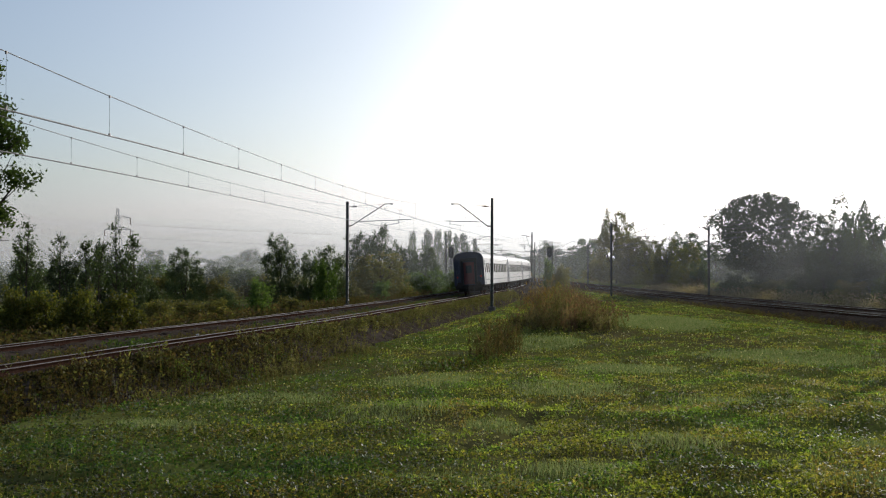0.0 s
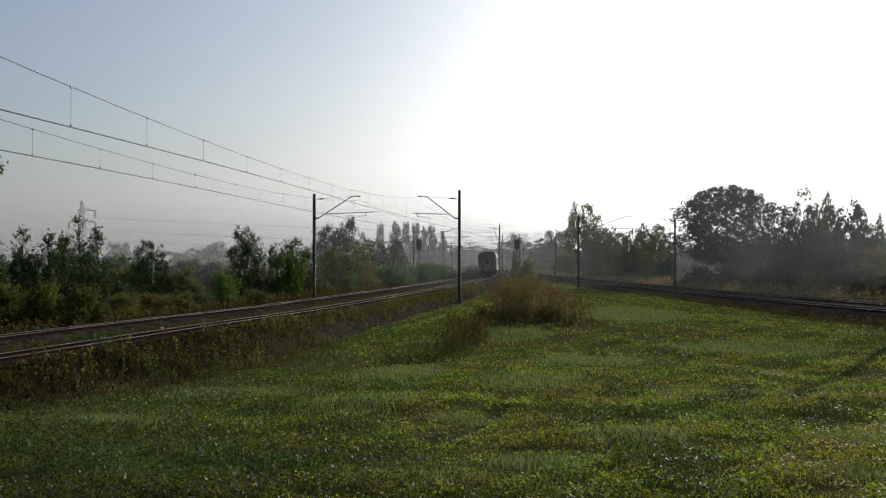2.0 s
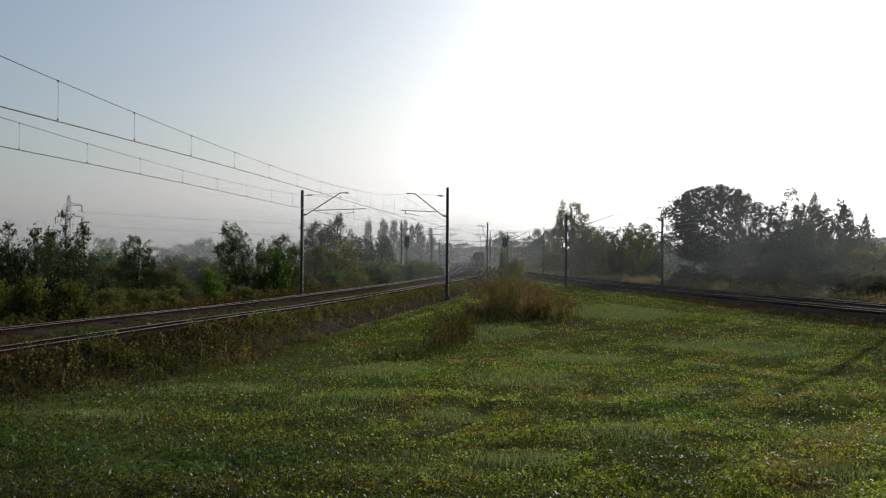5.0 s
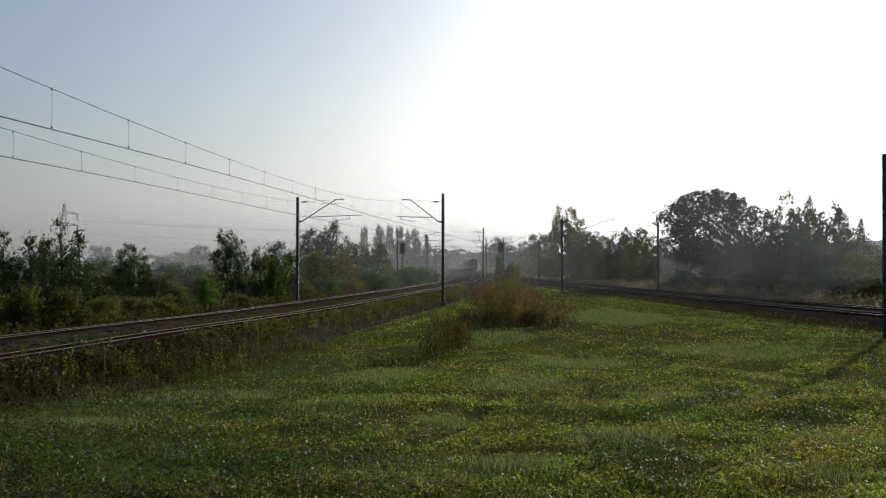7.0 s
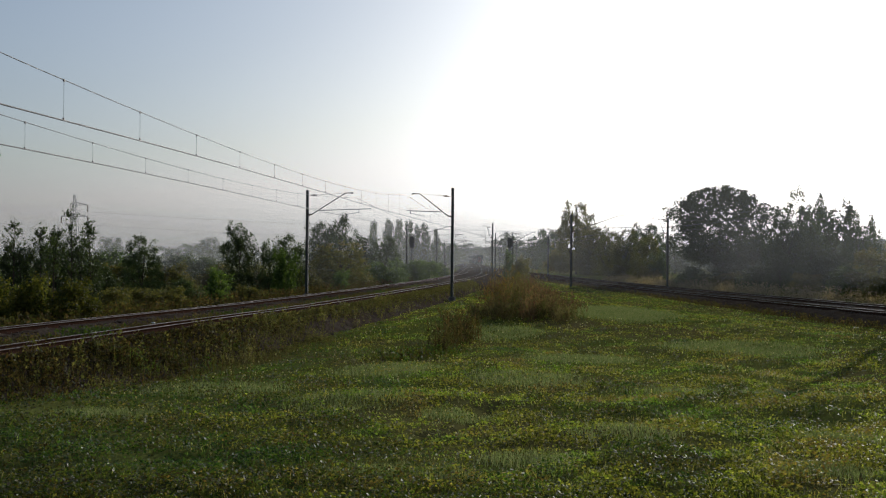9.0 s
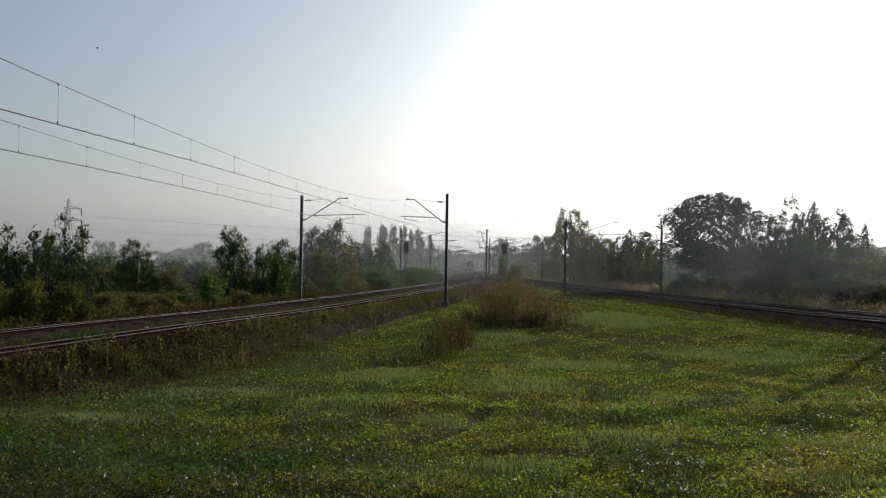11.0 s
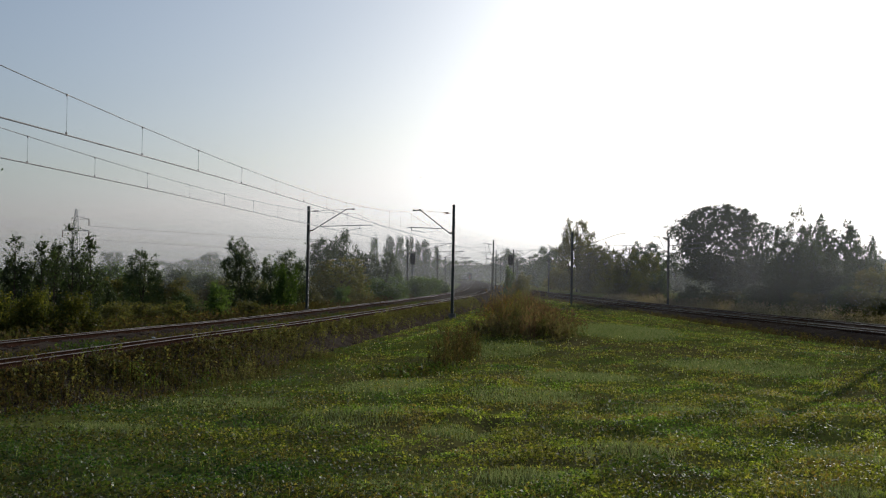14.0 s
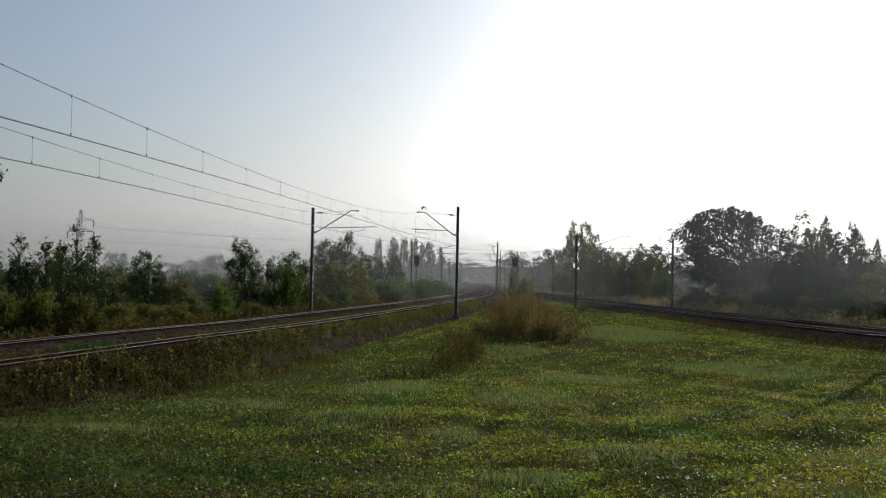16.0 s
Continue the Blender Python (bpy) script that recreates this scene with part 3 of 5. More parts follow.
def build_overhead():
    for i, (x, y) in enumerate(LEFT_POLES):
        a = math.degrees(math.atan2(float(left_x(y + 1) - left_x(y - 1)) / 2, 1))
        mast(x, y, -0.55, 7.85, -a, left_x(y) - 4.7 - x, CONTACT - 0.1, "dark green lattice steel catenary mast beside the far track")
    for i, (x, y) in enumerate(RIGHT_POLES):
        a = math.degrees(math.atan2(float(left_x(y + 1) - left_x(y - 1)) / 2, 1))
        mast(x, y, -0.6, 7.95, 180 - a, x - left_x(y) - 0.6, CONTACT - 0.25, "dark lattice steel catenary mast beside the weeds", 0.5)
    for x, y in EAST_POLES_NEAR:
        a = math.degrees(math.atan2(float(right_x(y + 1) - right_x(y - 1)) / 2, 1))
        mast(x, y, -1.15, 7.35, -a, right_x(y) - x, CONTACT + RIGHT_Z, "dark steel catenary mast at the meadow's edge")
    for x, y in EAST_POLES_FAR:
        a = math.degrees(math.atan2(float(right_x(y + 1) - right_x(y - 1)) / 2, 1))
        mast(x, y, -1.1, 7.35, 180 - a, x - right_x(y) - 4.6, CONTACT + RIGHT_Z, "dark steel catenary mast before the woods")
    # wires: contact wire, sagging messenger, droppers
    def catenary(xf, off, zc, poles, label):
        thing = tagged(new("overhead_line"), label, "overhead wires", group="overhead lines")
        spans = list(zip(poles[:-1], poles[1:]))
        con, mes = [], []
        for y0, y1 in spans:
            n = 14
            for k in range(n + (1 if y1 == poles[-1] else 0)):
                t = k / n
                y = y0 + (y1 - y0) * t
                x = float(xf(y)) + off[0] + off[1] * math.cos(math.pi * ((y - poles[1]) / 70.0))
                zr = zc + (-0.22 * float(smooth(35.0, 85.0, y)) if xf is left_x else 0)
                con.append((x, y, zr))
                mes.append((x, y, zr + 0.58 + 1.12 * (2 * t - 1) ** 2))
        V, F = tube_arrays(con, [0.021] * len(con), 5)
        child("contact_wire", mesh_of("contact_wire", V, F, M_WIRE), thing)
        V, F = tube_arrays(mes, [0.013] * len(mes), 5)
        child("messenger_wire", mesh_of("messenger_wire", V, F, M_WIRE), thing)
        for (y0, y1) in spans[:4]:
            for k in range(14):
                y = y0 + (y1 - y0) * (k + 0.3) / 14
                zr = zc + (-0.22 * float(smooth(35.0, 85.0, y)) if xf is left_x else 0)
                a = Vector((np.interp(y, [c[1] for c in con], [c[0] for c in con]), y, zr))
                b = Vector((a.x, y, np.interp(y, [c[1] for c in mes], [c[2] for c in mes])))
                bm = rod(bmesh.new(), a, b, 0.0045, n=4)
                box(bm, a.x - 0.02, a.x + 0.02, y - 0.03, y + 0.03, zr - 0.01, zr + 0.07)
                box(bm, b.x - 0.02, b.x + 0.02, y - 0.03, y + 0.03, b.z - 0.05, b.z + 0.02)
                part("dropper", bm, M_WIRE, thing)
    catenary(left_x, (0.3, 0.3), CONTACT, [-52, 18, 87, 170, 227, 308, 380, 450, 520], "paired overhead wires with droppers above the near track")
    catenary(left_x, (-4.3, 0.2), CONTACT - 0.1, [-50, 20, 89, 176, 229, 308, 380, 450, 520], "paired overhead wires with droppers above the far track")
    catenary(right_x, (0.0, 0.2), CONTACT + RIGHT_Z, [-20, 49.5, 120, 196, 270, 340], "overhead wires along the meadow track")
    catenary(right_x, (4.6, 0.2), CONTACT + RIGHT_Z, [-15, 55, 126, 208, 280, 350], "overhead wires before the woods")


def signal(x, y, z, height, label):
    thing = tagged(new("railway_signal"), label, "railway signal", group="railway signals")
    thing.matrix_basis = pose(x, y, z)
    part("post", rod(bmesh.new(), (0, 0, 0), (0, 0, height), 0.07, n=10), M_GALV, thing, "grey steel post")
    part("footing", box(bmesh.new(), -0.3, 0.3, -0.3, 0.3, -0.4, 0.15, 0.03), M_CONC, thing, "concrete footing")
    bm = bmesh.new()
    ring = [(0.4 * math.cos(a), 0.4 * math.sin(a) + (0.5 if k < 9 else -0.5)) for k in range(18) for a in [math.pi * (k if k < 9 else k - 1) / 8]]
    f = bm.faces.new([bm.verts.new((u, -0.16, height - 0.5 + v)) for u, v in ring])
    r = bmesh.ops.extrude_face_region(bm, geom=[f])
    bmesh.ops.translate(bm, verts=[v for v in r["geom"] if isinstance(v, bmesh.types.BMVert)], vec=(0, -0.06, 0))
    bmesh.ops.recalc_face_normals(bm, faces=bm.faces)
    head = part("backboard", bm, M_SIGNAL, thing, "oblong black backboard")
    for k in range(4):
        zc = height + 0.0 - k * 0.33
        part("hood", rod(bmesh.new(), (0, -0.2, zc), (0, -0.5, zc - 0.03), 0.12, 0.11, n=12), M_SIGNAL, head)
        part("lens", rod(bmesh.new(), (0, -0.505, zc - 0.03), (0, -0.515, zc - 0.03), 0.09, n=12), M_GLASS, head)
    part("ladder", rod(rod(bmesh.new(), (-0.2, 0.25, 0), (-0.2, 0.15, height), 0.02), (0.2, 0.25, 0), (0.2, 0.15, height), 0.02), M_GALV, thing)
    part("platform", box(bmesh.new(), -0.4, 0.4, -0.1, 0.4, height - 1.7, height - 1.64), M_GALV, thing)
    return thing


# ---------------------------------------------------------------- train
COACH, PITCH = 24.5, 25.1


def arc_profile(w, z0, z1, zroof, n=10):
    """Right half and left half of a coach's cross-section above the sill."""
    pts = [(w, z0), (w, z1)]
    for k in range(1, n):
        a = math.pi / 2 * k / n
        pts.append((w * math.cos(a) ** 0.62, z1 + (zroof - z1) * math.sin(a)))
    right = pts + [(0, zroof)]
    return right + [(-x, z) for x, z in right[-2::-1]]


def build_coach(last):
    thing = tagged(new("railway_coach"), "light grey passenger coach with dark windows, rolling along the rails", "railway coach", group="coaches of the train")
    L = COACH / 2
    prof = arc_profile(1.41, 0.95, 3.35, 4.05)
    # sides
    bm = bmesh.new()
    for s in (-1, 1):
        box(bm, min(s * 1.36, s * 1.41), max(s * 1.36, s * 1.41), -L, L, 0.95, 2.05)
        box(bm, min(s * 1.36, s * 1.41), max(s * 1.36, s * 1.41), -L, L, 2.95, 3.36)
        for k in range(13):
            y0 = -L + 1.9 + k * 1.73
            box(bm, min(s * 1.36, s * 1.41), max(s * 1.36, s * 1.41), y0 - 0.25, y0 + 0.25, 2.05, 2.95)
        for e in (-1, 1):
            box(bm, min(s * 1.36, s * 1.41), max(s * 1.36, s * 1.41), min(e * L, e * (L - 1.75)), max(e * L, e * (L - 1.75)), 2.05, 2.95)
    body = part("body", bm, M_COACH, thing)
    bm = bmesh.new()
    for s in (-1, 1):
        box(bm, min(s * 1.405, s * 1.418), max(s * 1.405, s * 1.418), -L + 1.2, L - 1.2, 1.35, 1.43)
    part("stripe", bm, M_COACHBLUE, body, "dark blue waist stripe")
    wm = bpy.data.meshes.new("window")
    bm = box(bmesh.new(), -0.012, 0.012, -0.62, 0.62, -0.45, 0.45)
    bm.to_mesh(wm)
    bm.free()
    wm.materials.append(M_GLASS)
    for s in (-1, 1):
        for k in range(12):
            child("window", wm, thing, pose(s * 1.375, -L + 1.9 + (k + 0.5) * 1.73, 2.5))
    for s in (-1, 1):
        for e in (-1, 1):
            door = part("door", box(bmesh.new(), min(s * 1.41, s * 1.425), max(s * 1.41, s * 1.425), e * (L - 1.0) - 0.42, e * (L - 1.0) + 0.42, 1.0, 3.2), M_COACHBLUE, thing, "navy entrance door")
            part("door_window", box(bmesh.new(), min(s * 1.426, s * 1.431), max(s * 1.426, s * 1.431), e * (L - 1.0) - 0.25, e * (L - 1.0) + 0.25, 2.1, 2.9), M_GLASS, door)
    # roof
    pts = [(x, z) for x, z in prof if z >= 3.35]
    V, F = [], []
    for y in (-L, L):
        V += [(x, y, z) for x, z in pts]
    k = len(pts)
    F = [(i, i + 1, k + i + 1, k + i) for i in range(k - 1)]
    roof = child("roof", mesh_of("roof", np.array(V), np.array(F), M_COACHROOF, True), thing)
    for y in np.arange(-L + 2, L - 1, 3.2):
        part("vent", box(bmesh.new(), -0.2, 0.2, y - 0.25, y + 0.25, 4.0, 4.16, 0.04), M_COACHROOF, roof)
    # ends
    for e in (-1, 1):
        bm = bmesh.new()
        vs = [bm.verts.new((x, e * (L + 0.002), z)) for x, z in prof]
        f = bm.faces.new(vs)
        r = bmesh.ops.extrude_face_region(bm, geom=[f])
        bmesh.ops.translate(bm, verts=[v for v in r["geom"] if isinstance(v, bmesh.types.BMVert)], vec=(0, e * -0.08, 0))
        bmesh.ops.recalc_face_normals(bm, faces=bm.faces)
        end = part("end_wall", bm, M_COACHBLUE, thing, "navy end wall with rounded roofline")
        bm = bmesh.new()
        for x0, x1, z0, z1 in ((-0.78, -0.55, 1.0, 3.35), (0.55, 0.78, 1.0, 3.35), (-0.78, 0.78, 3.2, 3.5)):
            box(bm, x0, x1, min(e * L, e * (L + 0.3)), max(e * L, e * (L + 0.3)), z0, z1, 0.05)
        part("gangway_bellows", bm, M_RUBBER, end, "black rubber gangway bellows")
        part("gangway_door", box(bmesh.new(), -0.5, 0.5, min(e * (L + 0.01), e * (L + 0.05)), max(e * (L + 0.01), e * (L + 0.05)), 1.05, 3.1, 0.01), M_REDDOOR, end, "dark red gangway door")
        part("gangway_window", box(bmesh.new(), -0.26, 0.26, min(e * (L + 0.05), e * (L + 0.06)), max(e * (L + 0.05), e * (L + 0.06)), 2.1, 2.8), M_GLASS, end)
        for s in (-1, 1):
            buffer = part("buffer", rod(rod(bmesh.new(), (s * 0.875, e * L, 1.02), (s * 0.875, e * (L + 0.5), 1.02), 0.09, n=12), (s * 0.875, e * (L + 0.5), 1.02), (s * 0.875, e * (L + 0.54), 1.02), 0.25, n=16), M_UNDER, end)
            part("handrail", rod(bmesh.new(), (s * 1.15, e * (L + 0.05), 1.2), (s * 1.15, e * (L + 0.05), 2.4), 0.018, n=6), M_GALV, end)
            if last and e < 0:
                part("tail_lamp", rod(bmesh.new(), (s * 1.1, -L - 0.02, 1.75), (s * 1.1, -L - 0.09, 1.75), 0.075, n=14), M_TAIL, end, "glowing red tail lamp")
    # below the floor
    part("underframe", box(box(box(bmesh.new(), -1.3, 1.3, -L, L, 0.78, 0.97), -1.0, 1.0, -4.5, -1.2, 0.35, 0.8, 0.04), -1.1, 1.1, 0.4, 4.8, 0.4, 0.8, 0.04), M_UNDER, thing, "grimy underframe with equipment boxes")
    for e in (-1, 1):
        beam = part("headstock", box(box(bmesh.new(), -1.32, 1.32, min(e * (L - 0.4), e * (L + 0.02)), max(e * (L - 0.4), e * (L + 0.02)), 0.62, 1.0, 0.03), -1.1, 1.1, min(e * (L - 1.6), e * (L - 0.4)), max(e * (L - 1.6), e * (L - 0.4)), 0.4, 0.8, 0.03), M_UNDER, thing, "grimy headstock beam")
        part("coupling_hook", rod(bmesh.new(), (0, e * L, 0.9), (0, e * (L + 0.35), 0.62), 0.05), M_UNDER, beam)
        for s in (-0.35, 0.35):
            part("brake_hose", rod(bmesh.new(), (s, e * (L + 0.02), 0.8), (s * 1.1, e * (L + 0.16), 0.42), 0.03), M_RUBBER, beam)
    for yb in (-8.6, 8.6):
        bm = bmesh.new()
        for s in (-1, 1):
            box(bm, s * 1.0 - 0.07, s * 1.0 + 0.07, yb - 1.7, yb + 1.7, 0.42, 0.72, 0.03)
        box(bm, -1.0, 1.0, yb - 0.3, yb + 0.3, 0.4, 0.78)
        bogie = part("bogie", bm, M_UNDER, thing)
        for dy in (-1.25, 1.25):
            bm = bmesh.new()
            for s in (-1, 1):
                rod(bm, (s * 0.69, yb + dy, 0.46), (s * 0.82, yb + dy, 0.46), 0.46, n=20)
            rod(bm, (-0.7, yb + dy, 0.46), (0.7, yb + dy, 0.46), 0.08)
            part("wheelset", bm, M_RUST, bogie, "steel wheelset")
    return thing


ARC_Y = np.arange(-50.0, 1350.0, 1.0)
ARC_S = np.concatenate([[0], np.cumsum(np.hypot(np.diff(left_x(ARC_Y)), 1.0))])


def along(s):
    y = float(np.interp(s, ARC_S, ARC_Y))
    return float(left_x(y)), y


def coach_pose(s):
    """Pose of a coach whose middle is s metres along the line."""
    x0, y0 = along(s - 8.6)
    x1, y1 = along(s + 8.6)
    return pose((x0 + x1) / 2, (y0 + y1) / 2, float(rise((y0 + y1) / 2)), 0, -4.0, -math.degrees(math.atan2(x1 - x0, y1 - y0)))


TAIL_Y, SPEED = 101.6, 36.5
TRAIN = []
BIRDS = []


def build_train():
    first = build_coach(True)
    TRAIN.append(first)
    second = build_coach(False)
    TRAIN.append(second)
    for k in range(4):
        TRAIN.append(copy_thing(second, Matrix.Identity(4)))


def motions():
    s0 = float(np.interp(TAIL_Y, ARC_Y, ARC_S)) + COACH / 2
    for k, coach in enumerate(TRAIN):
        walk(coach, [(t, coach_pose(s0 + k * PITCH + SPEED * t)) for t in np.arange(0, 16.01, 1.0)])
    for bird, rows in BIRDS:
        walk(bird, rows)


# ---------------------------------------------------------------- plants
def crown_mesh(name, seed, lobes, clumps, per, spread, leaf, mat):
    """Leaf clumps over a set of lobes (x, y, z, rx, ry, rz): dense near the outside, open between."""
    rng = np.random.default_rng(seed)
    lob = np.array(lobes, dtype=float)
    w = (lob[:, 3] * lob[:, 5]) ** 0.75
    pick = rng.choice(len(lob), clumps, p=w / w.sum())
    d = rng.normal(size=(clumps, 3))
    d /= np.linalg.norm(d, axis=1)[:, None]
    C = lob[pick, :3] + d * lob[pick, 3:] * rng.uniform(0.25, 1.05, (clumps, 1)) ** 0.5
    P = np.repeat(C, per, axis=0) + rng.normal(size=(clumps * per, 3)) * spread
    P = P[P[:, 2] > 0.05]
    V, F = leaves(rng, P, leaf)
    return mesh_of(name, V, F, mat)


def wood_mesh(seed, height, r, targets, name="trunk"):
    rng = np.random.default_rng(seed)
    pts = [(rng.normal() * 0.02 * height * (k / 5), rng.normal() * 0.02 * height * (k / 5), height * k / 5 - (0.3 if k == 0 else 0)) for k in range(6)]
    pieces = [tube_arrays(pts, [r * (1.25 if k == 0 else 1 - 0.16 * k) for k in range(6)], 8)]
    for tx, ty, tz in targets:
        i = min(4, max(1, int(tz / height * 3)))
        a = Vector(pts[i])
        b = Vector((tx, ty, tz))
        m1 = a.lerp(b, 0.45) + Vector((0, 0, 0.06 * height))
        pieces.append(tube_arrays([a, m1, b], [r * 0.45, r * 0.28, r * 0.08], 5))
        for q in range(2):
            e = b + Vector(tuple(rng.normal(size=3) * 0.04 * height))
            pieces.append(tube_arrays([m1, (m1 + e) / 2 + Vector((0, 0, 0.1)), e], [r * 0.2, r * 0.12, r * 0.04], 4))
    V, F = merged(pieces)
    return mesh_of(name, V, F, M_BARK, True)


def plant(name, wood, crown, x, y, sx, sz, turn, label, category, group="", sink=0.08):
    thing = tagged(new(name), label, category, group)
    thing.matrix_basis = Matrix.LocRotScale((x, y, float(ground_z(x, y)) - sink), Euler((0, 0, radians(turn))), (sx, sx, sz))
    child("trunk" if category == "tree" else "stems", wood, thing)
    child("crown" if category == "tree" else "foliage", crown, thing)
    return thing


def lobes_for(kind, seed):
    """Lobes of a unit plant one metre high, about one metre wide."""
    rng = np.random.default_rng(seed)
    L = []
    if kind == "round":
        for k in range(44):
            a, z = rng.uniform(0, 6.28), rng.uniform(0.1, 0.93)
            q = rng.uniform(0.45, 1.0) * 0.43 * math.sqrt(max(0.05, 1 - (abs(z - 0.45) / 0.58) ** 2))
            L.append((math.cos(a) * q, math.sin(a) * q, z, 0.09, 0.09, 0.075))
        L += [(0, 0, 0.42, 0.34, 0.34, 0.36)] * 3 + [(0, 0, 0.18, 0.4, 0.4, 0.18)] * 2
    elif kind == "dome":
        for k in range(70):
            a, z = rng.uniform(0, 6.28), rng.uniform(0.04, 0.94)
            q = rng.uniform(0.75, 1.0) * 0.45 * max(0.0, 1 - z ** 2.4) ** 0.5
            L.append((math.cos(a) * q, math.sin(a) * q, z, 0.075, 0.075, 0.06))
        L += [(0, 0, 0.4, 0.36, 0.36, 0.42)] * 5 + [(0, 0, 0.15, 0.44, 0.44, 0.16)] * 3
    elif kind == "cone":
        for k in range(60):
            a, z = rng.uniform(0, 6.28), rng.uniform(0.06, 0.97)
            q = rng.uniform(0.5, 1.0) * 0.46 * (1 - z) ** 0.5
            L.append((math.cos(a) * q, math.sin(a) * q, z * 0.95, 0.07, 0.07, 0.07))
        L += [(0, 0, 0.36, 0.27, 0.27, 0.36)] * 4 + [(0, 0, 0.66, 0.14, 0.14, 0.24)] * 2
    elif kind == "oak":
        for k in range(120):
            a, v = 2.4 * k + seed, -0.85 + 1.83 * (k + rng.uniform(0, 1)) / 120
            q = 0.46 * max(0.0, 1 - abs(v) ** 2.6) ** 0.5 * rng.uniform(0.6, 1.0)
            L.append((math.cos(a) * q, math.sin(a) * q, 0.56 + 0.39 * v, 0.08, 0.08, 0.055))
        L += [(0, 0, 0.6, 0.36, 0.36, 0.3)] * 4 + [(0, 0, 0.3, 0.2, 0.2, 0.16)]
    elif kind == "bush":
        for k in range(16):
            a, q = rng.uniform(0, 6.28), rng.uniform(0.05, 0.42)
            L.append((math.cos(a) * q, math.sin(a) * q, rng.uniform(0.15, 0.86) * (1 - 0.6 * q), 0.15, 0.15, 0.14))
        L.append((0, 0, 0.3, 0.46, 0.46, 0.36))
    elif kind == "poplar":
        for k in range(9):
            z, w = 0.12 + 0.1 * k, 0.75 * (0.3 + 0.3 * math.sin(math.pi * (k + 1) / 10))
            L.append((rng.normal() * 0.03, rng.normal() * 0.03, z, w, w, 0.09))
    elif kind == "tall":
        for k in range(24):
            z = rng.uniform(0.1, 0.93)
            q = rng.uniform(0.05, 0.4) * (1.2 - z)
            a = rng.uniform(0, 6.28)
            L.append((math.cos(a) * q, math.sin(a) * q, z, 0.16 * (1.3 - z * 0.7), 0.16 * (1.3 - z * 0.7), 0.08))
        L.append((0, 0, 0.4, 0.3, 0.3, 0.38))
    elif kind == "shoots":
        for k in range(12):
            a, q = rng.uniform(0, 6.28), rng.uniform(0.0, 0.42)
            h = rng.uniform(0.6, 0.95)
            for j in range(4):
                L.append((math.cos(a) * q * (0.6 + 0.15 * j), math.sin(a) * q * (0.6 + 0.15 * j), h * (0.3 + 0.22 * j), 0.07, 0.07, 0.12))
        L.append((0, 0, 0.3, 0.42, 0.42, 0.3))
    return L


KINDS = {}


def kind_of(kind, variant, mat, clumps, per, spread, leaf):
    key = (kind, variant, mat.name)
    if key not in KINDS:
        seed = 11 * variant + len(kind)
        lob = lobes_for(kind, seed)
        tg = [(l[0], l[1], l[2]) for l in lob[:9]]
        KINDS[key] = (wood_mesh(seed, 0.75 if kind not in ("poplar", "tall", "cone") else 0.95, 0.022 if kind != "bush" and kind != "shoots" else 0.012, tg, "trunk"), crown_mesh("crown", seed + 1, lob, clumps, per, spread, leaf, mat))
    return KINDS[key]


